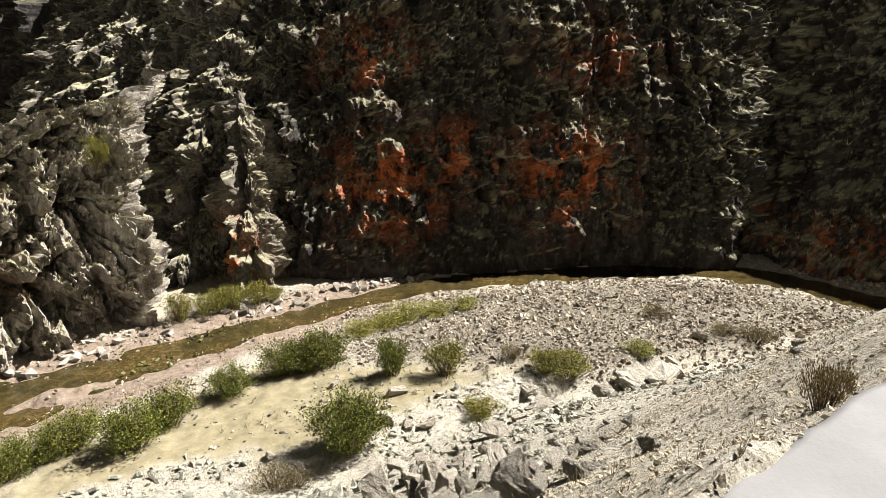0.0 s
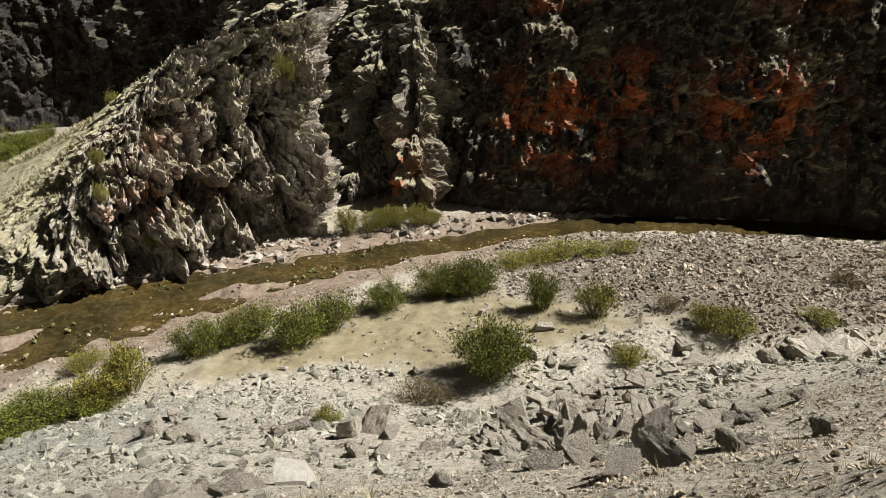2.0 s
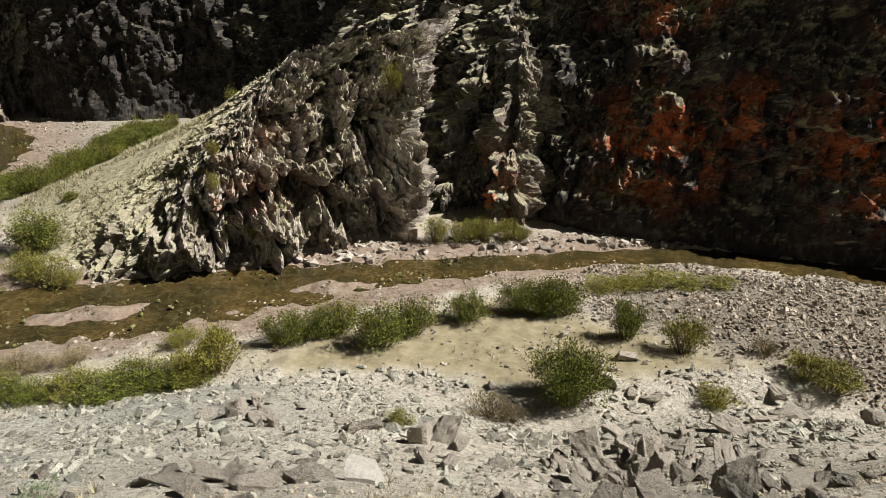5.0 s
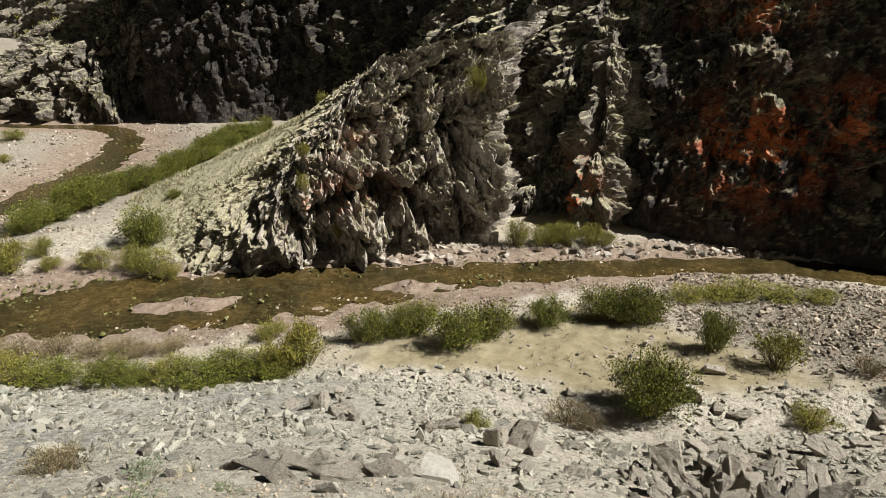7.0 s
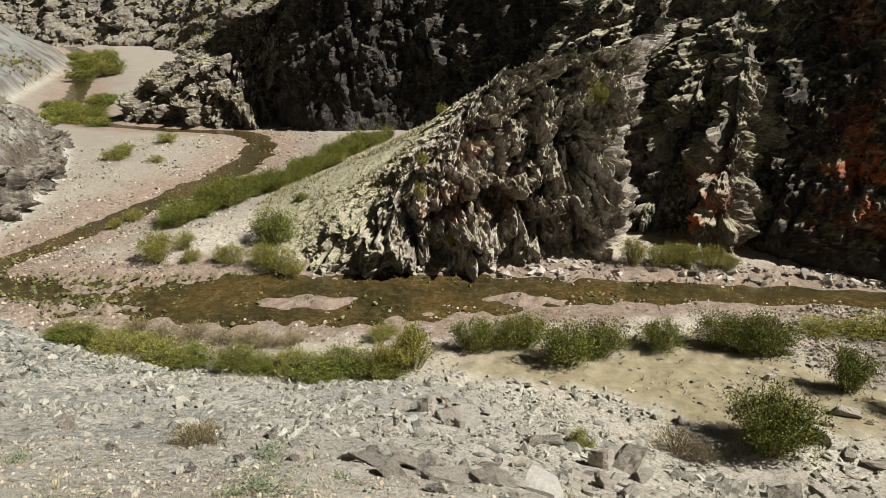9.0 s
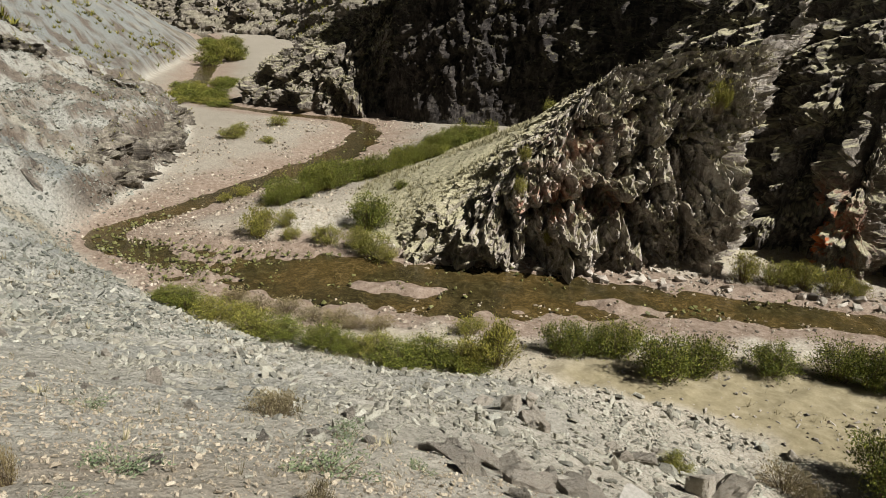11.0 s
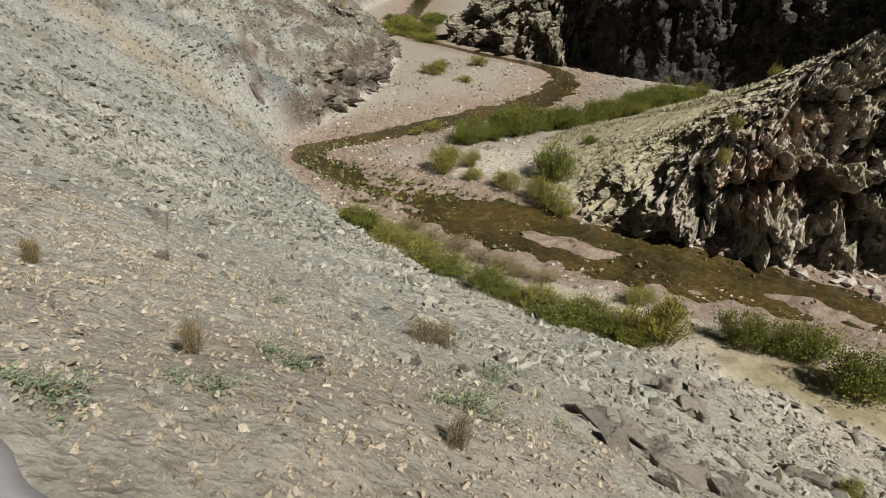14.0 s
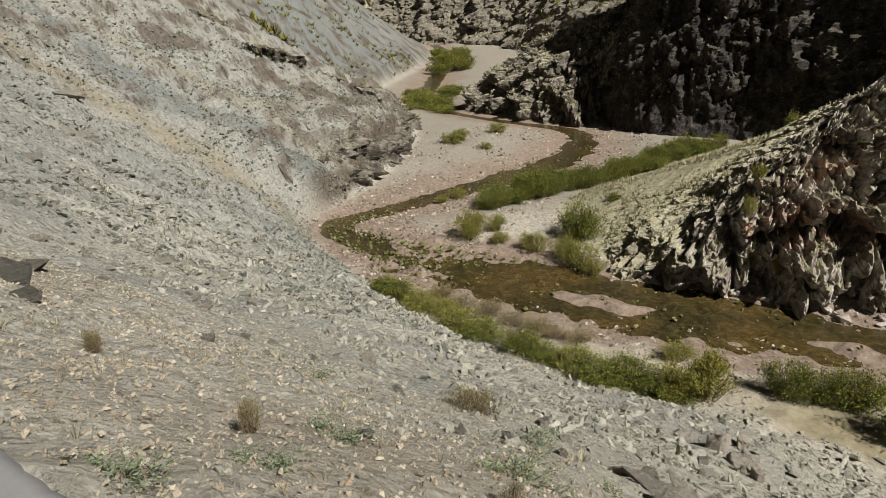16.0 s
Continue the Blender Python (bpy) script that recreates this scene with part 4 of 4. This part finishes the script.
    leaf = ((P[:, 2] * 9 + 1.2 * perlin(q[:, 0] * 0.5, q[:, 1] * 0.5, q[:, 2] * 0.5)) % 1.0) - 0.5    # splits along the bedding
    push = 0.035 * facets(q[:, 0], q[:, 1], q[:, 2] * 1.6, 0.8) + 0.02 * fbm(q[:, 0] * 0.6, q[:, 1] * 0.6, q[:, 2] * 0.6, 3) + 0.018 * leaf
    return P + N * push[:, None], T


BOULDER_MESHES = []
for i in range(14):
    V, F = broken(*block_shape(200 + i, (0.35, 0.5, 0.7)[i % 3], 2), 3.0 * i)
    BOULDER_MESHES.append(mesh_of("boulder", V, F, BOULDER))


def boulder(x, y, size, label, group, rng, lean=14.0, sink=0.12):
    z = float(land(np.array([x]), np.array([y]))[0][0])
    ob = new("boulder", BOULDER_MESHES[rng.randint(len(BOULDER_MESHES))])
    ob.matrix_world = pose(x, y, z + size * sink, rng.uniform(-lean, lean), rng.uniform(-lean, lean), rng.uniform(0, 360)) @ Matrix.Diagonal((size, size * rng.uniform(0.7, 1.05), size * rng.uniform(0.75, 1.15), 1))
    return tagged(ob, label, "boulder", group)


rng = np.random.RandomState(5)
block = boulder(-2.75, 4.6, 0.42, "pale whitish angular block in the scree", "boulders in the scree", rng, 8)
block.data = mesh_of("boulder", *block_shape(411, 0.95, 2, 0.88), PALE_BLOCK)
for x, y, size in ((-4.05, 3.35, 0.36), (-4.0, 3.75, 0.42), (-3.35, 3.7, 0.46), (-3.75, 3.85, 0.34), (-3.6, 3.2, 0.3), (-3.1, 4.0, 0.34), (-3.05, 4.3, 0.28), (-3.5, 4.1, 0.26), (-4.3, 3.2, 0.26), (-7.2, 7.4, 0.5), (-6.5, 7.2, 0.45), (-7.4, 8.2, 0.5), (-6.9, 7.8, 0.4),
                   (-4.8, 7.5, 0.42), (-4.7, 8.0, 0.4), (-3.7, 7.9, 0.55), (-3.4, 8.3, 0.6), (-3.8, 8.7, 0.5), (-3.0, 8.0, 0.42), (-2.95, 6.5, 0.4), (-2.55, 6.4, 0.4), (-1.6, 8.3, 0.36), (-5.9, 6.9, 0.36)):
    boulder(x, y, size * 1.1, "angular pale broken boulder lying in the scree", "boulders in the scree", rng, 22, 0.2)
for x, y, size in ((-1.2, 9.6, 0.55), (-0.6, 10.0, 0.5), (-0.2, 9.2, 0.75), (-0.2, 6.4, 0.38), (-0.95, 7.5, 0.4), (0.45, 9.7, 0.55), (0.5, 8.4, 0.5), (0.95, 8.9, 0.8), (0.75, 5.8, 0.5), (-0.27, 4.5, 0.35), (0.05, 5.1, 0.34), (0.3, 3.6, 0.36), (0.55, 3.75, 0.42),
                   (0.75, 4.1, 0.3), (1.25, 5.9, 0.36), (1.5, 5.6, 0.28), (2.55, 7.5, 0.42), (1.7, 4.5, 0.3), (-1.55, 8.4, 0.36), (-0.6, 8.4, 0.6), (0.1, 8.3, 0.55), (-0.3, 7.4, 0.5), (0.3, 7.3, 0.45), (-0.9, 8.9, 0.5), (0.0, 10.2, 0.5), (0.3, 6.6, 0.4), (-0.9, 11.4, 0.5), (-0.4, 11.6, 0.55), (0.15, 11.9, 0.5), (1.2, 12.4, 0.7)):
    boulder(x, y, size, "angular grey boulder in a heap of broken rock", "heap of broken boulders", rng, 28, 0.2)
for i in range(70):
    x, y = rng.normal(0.0, 0.8), rng.normal(8.6, 1.4)
    boulder(x, y, 0.16 + 0.26 * rng.rand() ** 1.5, "angular grey boulder in a heap of broken rock", "heap of broken boulders", rng, 40, 0.28)
for x, y, size in ((-1.3, 15.6, 0.65), (-1.4, 14.2, 0.6), (-3.2, 16.5, 0.5), (-0.4, 14.1, 0.6), (2.3, 15.5, 0.6), (2.4, 14.4, 0.6), (8.3, 18.7, 0.8), (-1.5, 14.9, 0.4), (2.8, 14.9, 0.6), (1.9, 13.6, 0.6)):
    boulder(x, y, size, "dark grey boulder resting on the sandy terrace", "boulders on the terrace", rng)
for i in range(11):
    boulder(4.6 + 0.25 * i + rng.uniform(-0.4, 0.4), 15.2 + 0.15 * i + rng.uniform(-0.6, 0.6), rng.uniform(0.6, 1.15), "flat dark rock slab in a tumbled stack", "tumbled rock slabs", rng, 10, 0.2)
for x, y, size in ((-30.2, -6.0, 1.2), (-7.4, -2.2, 0.45), (-6.5, -1.9, 0.4), (-5.7, -1.6, 0.35), (-8.4, -2.3, 0.5), (-25.2, -4.8, 1.3), (-24.2, -4.3, 0.9), (-18.4, -4.8, 0.7), (-22.4, -4.6, 0.6)):
    ob = boulder(x, y, size, "weathered dark grey boulder on the dry hillside", "boulders on the hillside", rng, 8, -0.05)
    ob.data = ob.data.copy()
    ob.data.materials[0] = HILL_BOULDER
for i in range(120):
    d, s = rng.uniform(2.2, 13.0), rng.uniform(-13, 9)
    x, y = -0.6 * d + 0.8 * s, 0.8 * d + 0.6 * s
    boulder(x, y, 0.14 + 0.26 * rng.rand() ** 2.5, "angular grey stone lying in the scree", "large stones in the scree", rng, 20)

# ---- plants ----
def leaf_cloud(centres, ways, size, rng):
    """Narrow four-sided leaves at the centres, pointing along the ways."""
    n = len(centres)
    w = ways / np.maximum(np.linalg.norm(ways, axis=1), 1e-6)[:, None]
    side = np.cross(w, rng.normal(size=(n, 3)))
    side /= np.maximum(np.linalg.norm(side, axis=1), 1e-6)[:, None]
    L = (size * rng.uniform(0.6, 1.3, n))[:, None]
    V = np.stack([centres, centres + w * L * 0.45 + side * L * 0.19, centres + w * L, centres + w * L * 0.45 - side * L * 0.19], 1)
    F = np.arange(4 * n).reshape(n, 4)
    return V.reshape(-1, 3), F


def shrub(material, seed, stems=26, leaves=2600, spread=0.5, leaf=0.06, upright=0.6, bare=0.2):
    """A shrub 1 m high and about 2 * spread wide, standing at the origin: an Empty with its stems and its foliage."""
    rng = np.random.RandomState(seed)
    top = new("shrub")
    far, turn = spread * 0.95 * np.sqrt(rng.rand(stems)), rng.uniform(0, 2 * np.pi, stems)
    tips = np.stack([far * np.cos(turn), far * np.sin(turn), (0.28 + 0.72 * np.sqrt(1 - (far / spread) ** 2)) * rng.uniform(0.78, 1.0, stems)], 1)
    foot = tips * np.array([0.25, 0.25, 0]) + rng.normal(0, 0.02, (stems, 3)) * np.array([1, 1, 0])
    SV, SF = [], []
    for a, b in zip(foot, tips):
        q = len(SV)
        for p, r in ((a - np.array([0, 0, 0.08]), 0.012), (b, 0.003)):
            for t in (0, 2.1, 4.2):
                SV.append(p + np.array([math.cos(t) * r, math.sin(t) * r, 0]))
        SF += [(q + i, q + (i + 1) % 3, q + 3 + (i + 1) % 3, q + 3 + i) for i in range(3)]
    twig = new("trunk", mesh_of("trunk", SV, SF, TWIG))
    twig.parent = top
    knots = 3 * stems                                     # sprays of leaves along the stems, thickest over the dome
    k = rng.randint(0, stems, knots)
    t = bare + (1 - bare) * rng.rand(knots) ** 0.5
    hub = foot[k] + (tips - foot)[k] * t[:, None] + rng.normal(0, 0.07, (knots, 3)) * (0.6 + spread)
    j = rng.randint(0, knots, leaves)
    c = hub[j] + rng.normal(0, 0.055, (leaves, 3)) * (0.6 + spread)
    c[:, 2] = np.maximum(c[:, 2], 0.02)
    way = rng.normal(0, 1, (leaves, 3)) * (1 - upright) + np.array([0, 0, upright]) + 0.8 * (c - np.array([0, 0, 0.3]))
    V, F = leaf_cloud(c, way, leaf, rng)
    crown = new("foliage", mesh_of("foliage", V, F, material))
    crown.parent = top
    top.matrix_world = pose(0, 0, -60 - seed)
    return top


GREEN = [shrub(LEAF, 300 + i, 60, 6200, 0.55, 0.052, 0.4, 0.05) for i in range(5)]
LIGHT = [shrub(OLIVE, 320 + i, 44, 4200, 0.55, 0.055, 0.45, 0.1) for i in range(4)]
STRAW = [shrub(DRY, 340 + i, 50, 2400, 0.6, 0.065, 0.85, 0.05) for i in range(3)]
FAR_GREEN = [shrub(LEAF, 360 + i, 30, 2600, 0.55, 0.075, 0.3, 0.05) for i in range(3)]
FAR_LIGHT = [shrub(OLIVE, 370 + i, 30, 2600, 0.55, 0.075, 0.3, 0.05) for i in range(2)]
BIG_GREEN = [shrub(LEAF, 380, 90, 15000, 0.55, 0.042, 0.35, 0.03)]
LOW_WEED = [shrub(WEED, 390 + i, 24, 700, 0.7, 0.09, 0.3, 0.1) for i in range(2)]
PLANTS = BIG_GREEN + LOW_WEED + GREEN + LIGHT + STRAW + FAR_GREEN + FAR_LIGHT
USED = set()


def plant(kind, x, y, wide, high, label, group, rng, z=None):
    z = float(land(np.array([x]), np.array([y]))[0][0]) - 0.03 if z is None else z
    m = pose(x, y, z, 0, 0, rng.uniform(0, 360)) @ Matrix.Diagonal((wide / 1.15, wide / 1.15 * rng.uniform(0.85, 1.1), high, 1))
    src = kind[rng.randint(len(kind))]
    if src.name not in USED:
        USED.add(src.name)
        ob = src
        ob.matrix_world = m
    else:
        made = copy_thing(src, pose(0, 0, 0))
        made.matrix_world = m
        ob = made
    return tagged(ob, label, "shrub", group)


rng = np.random.RandomState(9)
for x, y, w, h in ((-20.6, 4.8, 1.5, 0.9), (-19.5, 5.1, 1.6, 1.0), (-18.5, 5.5, 1.5, 0.9), (-17.6, 5.9, 1.6, 0.9), (-16.6, 6.2, 1.7, 0.9), (-15.7, 6.7, 1.6, 0.9), (-14.9, 7.1, 1.6, 0.9),
                   (-14.1, 7.7, 1.5, 0.9), (-13.4, 8.2, 1.6, 1.0), (-12.7, 8.7, 1.8, 1.1), (-12.1, 9.2, 1.6, 1.1), (-11.5, 9.7, 1.6, 1.15), (-10.7, 10.5, 1.6, 1.6), (-11.2, 10.2, 1.4, 1.1)):
    plant(GREEN if rng.rand() < 0.75 else LIGHT, x + rng.uniform(-0.3, 0.3), y + rng.uniform(-0.3, 0.3), w * rng.uniform(0.8, 1.1), h * rng.uniform(0.6, 1.05), "dense green streamside shrub in a hedge-like row", "shrub row below the scree", rng)
for x, y, w, h in ((-10.4, 12.8, 1.3, 1.1), (-9.5, 14.1, 1.5, 1.15), (-7.9, 13.9, 1.8, 1.3), (-7.4, 14.9, 1.5, 1.2), (-6.3, 16.6, 1.5, 1.0), (-5.0, 17.8, 1.5, 1.15), (-3.7, 18.2, 1.7, 1.35), (-4.3, 18.0, 1.4, 1.2),
                   (-1.5, 17.0, 1.35, 1.3), (-10.0, 13.5, 1.3, 0.9)):
    plant(GREEN, x, y, w, h, "rounded green shrub on the stony stream terrace", "shrubs along the terrace", rng)
plant(BIG_GREEN, -2.3, 13.3, 1.75, 1.5, "large round dark green shrub alone on the sand", "shrubs along the terrace", rng)
for x, y, w, h in ((0.1, 16.6, 1.35, 1.1), (3.6, 16.3, 1.5, 0.8), (3.0, 16.4, 1.2, 0.8), (1.0, 14.6, 1.1, 0.5), (-1.4, 22.3, 2.0, 0.6), (-3.0, 21.0, 1.5, 0.5), (-0.3, 22.8, 1.6, 0.5), (0.9, 23.3, 1.4, 0.4), (6.0, 17.6, 1.2, 0.4), (-4.6, 8.9, 0.6, 0.35), (-2.2, 21.6, 1.4, 0.5)):
    plant(LIGHT, x, y, w, h, "olive-yellow shrub with thin leaves on the gravel", "olive shrubs on the gravel", rng)
for x, y, w, h in ((2.1, 17.3, 0.9, 0.45), (10.1, 18.6, 1.4, 0.5), (9.2, 19.0, 1.0, 0.4), (7.7, 21.2, 1.3, 0.45), (-3.75, 11.9, 1.2, 0.5), (-5.6, 2.2, 0.5, 0.3), (-5.8, 2.4, 0.45, 0.27), (2.25, 3.3, 0.35, 0.36), (-3.3, 11.8, 0.9, 0.42)):
    plant(STRAW, x, y, w, h, "dry straw-coloured bush among the stones", "dry bushes", rng)
for x, y, w, h in ((-18.5, 7.0, 1.2, 0.5), (-17.5, 7.5, 1.2, 0.55), (-16.8, 8.1, 1.1, 0.4), (-16.1, 8.7, 1.4, 0.4), (-14.8, 9.4, 1.1, 0.4), (-13.0, 11.4, 1.1, 0.6), (-12.2, 12.0, 1.0, 0.5), (-19.4, 6.6, 1.1, 0.5), (-15.5, 8.9, 1.0, 0.35)):
    plant(LIGHT if x > -14 else STRAW, x, y, w, h, "low yellowing plant on the stream bank", "low bank plants", rng)
for x, y, w, h in ((-24.6, 9.7, 1.7, 1.3), (-24.9, 11.1, 1.1, 0.8), (-22.3, 11.7, 1.4, 0.9), (-20.5, 12.7, 1.7, 1.1), (-21.3, 12.5, 1.2, 1.0), (-23.6, 10.6, 1.0, 0.6), (-19.6, 12.8, 1.0, 0.7), (-25.4, 10.3, 1.0, 0.6)):
    plant(LIGHT, x, y, w, h, "yellow-green shrub at the foot of the rock spur", "shrubs at the spur's foot", rng)
plant(GREEN, -22.6, 13.9, 2.2, 1.6, "dark green shrub at the foot of the rock spur", "shrubs at the spur's foot", rng)
plant(GREEN, -24.3, 16.7, 0.7, 0.5, "small dark shrub alone on the grassy slope", "shrubs at the spur's foot", rng, 1.2)
THICKET = curve([(-28.0, 12.0), (-28.7, 15.1), (-29.2, 18.4), (-30.4, 22.7), (-32.6, 26.8), (-33.6, 31.0)], 44)
for x, y in THICKET:
    x, y = x + rng.uniform(-0.5, 0.4), y + rng.uniform(-0.5, 0.5)
    near = np.argmin((SPUR[0][..., 0] - x) ** 2 + (SPUR[0][..., 1] - y) ** 2)
    z = max(float(SPUR[0].reshape(-1, 3)[near, 2]), float(land(np.array([x]), np.array([y]))[0][0])) - 0.08
    plant(GREEN, x, y, rng.uniform(1.2, 2.1), rng.uniform(0.8, 1.6), "dark green shrub in the thicket along the grassy slope", "thicket along the grassy slope", rng, z)
for x, y, w, h in ((-31.0, 11.5, 1.1, 0.6), (-42.4, 15.4, 2.0, 0.9), (-45.0, 19.9, 1.8, 0.8), (-43.2, 16.2, 1.6, 0.9), (-30.4, 10.4, 0.8, 0.5), (-40.5, 17.0, 1.2, 0.5)):
    plant(LIGHT, x, y, w, h, "olive shrub on the upstream gravel bar", "shrubs on the gravel bar", rng)
for i in range(46):
    x = rng.uniform(-72, -58)
    y = 16.4 + (-58 - x) * 0.42 + rng.uniform(-1.0, 4.2)
    plant(FAR_GREEN if i % 3 else FAR_LIGHT, x, y, rng.uniform(1.8, 3.0), rng.uniform(0.55, 1.0), "distant green streamside shrub up the valley", "far thicket", rng)
for i in range(16):
    x = rng.uniform(-128, -92)
    plant(FAR_LIGHT if i % 2 else FAR_GREEN, x, 30 + (-92 - x) * 0.36 + rng.uniform(0, 6), rng.uniform(3, 5), rng.uniform(1.3, 2.2), "distant green streamside shrub up the valley", "far thicket", rng)
for x, y, w, h in ((-10.2, 22.6, 1.2, 1.2), (-9.4, 23.3, 1.4, 0.9), (-8.6, 24.0, 1.5, 1.0), (-7.7, 24.5, 1.3, 1.0), (-9.0, 23.8, 1.2, 0.9), (-7.1, 24.9, 0.9, 0.7)):
    plant(LIGHT, x, y, w, h, "yellow-green shrub on rubble at the cliff foot", "shrubs at the cliff foot", rng)
for x, y, z, w, h in ((-24.3, 26.3, 4.5, 0.9, 0.9), (-16.4, 16.6, 3.0, 0.6, 0.8), (-15.4, 17.0, 0.8, 0.5, 0.6), (-13.0, 21.8, 7.6, 0.9, 1.2), (-17.2, 17.6, 4.4, 0.6, 0.6)):
    x, y, z = SPUR[0].reshape(-1, 3)[np.argmin(((SPUR[0] - np.array([x, y, z])) ** 2).sum(2))]
    plant(LIGHT, x, y, w, h, "bright green shrub rooted on a rock ledge", "shrubs on the rock ledges", rng, z - 0.1)
for x, y, w, h in ((-3.4, 0.5, 0.42, 0.10), (-3.2, 1.6, 0.50, 0.12), (-2.25, -0.35, 0.32, 0.09), (-2.6, 0.1, 0.3, 0.07), (-4.4, 2.4, 0.45, 0.1), (-5.4, 0.6, 0.4, 0.1), (-3.6, 2.6, 0.35, 0.09)):
    plant(LOW_WEED, x, y, w, h, "low grey-green weed between the gravel stones", "weeds on the slope", rng)
for x, y, w, h in ((-3.2, 0.05, 0.12, 0.24), (-2.6, 1.25, 0.16, 0.22), (-4.6, -0.9, 0.14, 0.22), (-1.9, 2.2, 0.16, 0.2)):
    plant(STRAW, x, y, w, h, "upright dry stalks beside the road edge", "dry stalks", rng)
for ob in PLANTS:
    if ob.name not in USED:
        for child in list(ob.children):
            bpy.data.objects.remove(child)
        bpy.data.objects.remove(ob)


# ---- grass and tufts ----
def tufts(name, label, material, where, size, blades, seed, lean=0.55, width=0.05):
    """Tufts of narrow blades, all in one mesh."""
    r = np.random.RandomState(seed)
    n = len(where)
    c = np.repeat(where, blades, 0)
    s = np.repeat(np.asarray(size), blades)
    m = n * blades
    a = r.uniform(0, 2 * np.pi, m)
    out = np.stack([np.cos(a), np.sin(a), np.zeros(m)], 1)
    side = np.stack([-np.sin(a), np.cos(a), np.zeros(m)], 1)
    base = c + out * (s * r.uniform(0, 0.25, m))[:, None]
    tip = base + out * (s * lean * r.uniform(0.3, 1.3, m))[:, None] + np.array([0, 0, 1]) * (s * r.uniform(0.5, 1.1, m))[:, None]
    w = (s * width)[:, None]
    V = np.stack([base - side * w - np.array([0, 0, 0.02]), base + side * w - np.array([0, 0, 0.02]), tip], 1).reshape(-1, 3)
    ob = new(name, mesh_of(name, V, np.arange(3 * m).reshape(m, 3), material))
    return tagged(ob, label, "grass", kind="stuff")


def on_ground(n, area, keep, seed):
    r = np.random.RandomState(seed)
    x, y = r.uniform(area[0], area[1], n), r.uniform(area[2], area[3], n)
    z, k = land(x, y)
    ok = r.rand(n) < keep(x, y, k)
    return np.stack([x[ok], y[ok], z[ok]], 1)


def on_face(face, n, least, seed, top=1.0, power=1.0):
    """Places on a rock face where it is level enough."""
    P, level, grass = face
    r = np.random.RandomState(seed)
    odds = (np.clip(level - least, 0, 1) ** power).ravel() * (P[..., 2].ravel() > 0.4)
    odds = odds * np.clip(0.4 + 1.4 * perlin(P[..., 0] * 0.25, P[..., 1] * 0.25, P[..., 2] * 0.25), 0.02, 1).ravel()
    pick = r.choice(odds.size, n, p=odds / odds.sum())
    return P.reshape(-1, 3)[pick]


r = np.random.RandomState(77)
w = on_ground(14000, (-11, 6, -4, 11), lambda x, y, k: (k["d"] > 1.0) * (k["b"] > 0) * np.clip(0.15 + 1.1 * clump(x, y, 0.7, 11.0), 0.0, 1) * smooth(9, 2, k["d"]), 1)
tufts("dry_grass", "dry straw grass tufts between the stones", DRY, w, r.uniform(0.03, 0.11, len(w)), 8, 2, 0.8, 0.025)
w = on_ground(700, (-7, 3, -3, 6), lambda x, y, k: (k["d"] > 1.1) * (k["b"] > 0) * smooth(0.25, 0.45, clump(x, y, 0.9, 21.0)), 3)
tufts("green_weeds", "low grey-green weeds in patches on the slope", SAGE, w, r.uniform(0.04, 0.11, len(w)), 14, 4, 0.9, 0.07)
w = on_ground(9000, (-50, -13, -16, 14), lambda x, y, k: (k["b"] > 0.3) * np.clip(0.1 + 1.0 * clump(x, y, 0.3, 13.0), 0.01, 1), 5)
tufts("hillside_grass", "sparse dry grass tufts on the hillside", DRY, w, r.uniform(0.08, 0.26, len(w)), 7, 6, 0.6, 0.06)
w = on_ground(3500, (-36, 16, 4, 28), lambda x, y, k: (k["gap"] > 0.9) * (k["b"] < 0.3) * np.clip(1.2 * clump(x, y, 0.5, 15.0) - 0.1, 0.0, 1), 7)
tufts("terrace_grass", "thin dry grass on the stream terrace", DRY, w, r.uniform(0.08, 0.24, len(w)), 8, 8, 0.6, 0.05)
w = on_face(SPUR, 6500, 0.6, 9, power=0.6)
tufts("spur_grass", "sage-grey bunch grass on the rock spur", SAGE, w, r.uniform(0.07, 0.22, len(w)), 8, 10, 0.6, 0.10)
w = on_face(FACE, 5000, 0.45, 11)
tufts("cliff_grass", "pale dry tufts on the ledges of the dark face", SAGE, w, r.uniform(0.07, 0.22, len(w)), 9, 12, 0.9, 0.09)
w = np.concatenate([on_face(DOWN, 2600, 0.3, 13), on_face(SPUR_FAR, 3000, 0.35, 14)])
tufts("far_cliff_grass", "pale dry tufts on the further rock faces", SAGE, w, r.uniform(0.12, 0.35, len(w)), 7, 16, 0.9, 0.10)
w = np.concatenate([on_face(FAR_RIGHT, 2600, 0.3, 17), on_face(STEP_FAR, 200, 0.3, 18), on_face(STEP_HIGH, 250, 0.3, 19), on_face(STEP_LOW, 250, 0.3, 20)])
tufts("mountain_scrub", "olive scrub scattered over the far mountainside", OLIVE, w, np.where(w[:, 0] < -56, r.uniform(0.3, 1.1, len(w)), r.uniform(0.06, 0.18, len(w))), 9, 21, 0.8, 0.14)
w = on_ground(5200, (-125, -32, -40, 30), lambda x, y, k: (k["b"] > 0.5) * np.clip(0.35 * smooth(7, 3, k["b"]) + 0.25 + 1.0 * clump(x, y, 0.12, 33.0), 0.02, 1), 23)
tufts("hillside_scrub", "dull olive scrub dotted over the upper hillside", OLIVE, w, r.uniform(0.4, 1.0, len(w)) * np.interp(-w[:, 0], [32, 60, 100], [0.22, 0.45, 0.7]), 12, 24, 0.8, 0.10)
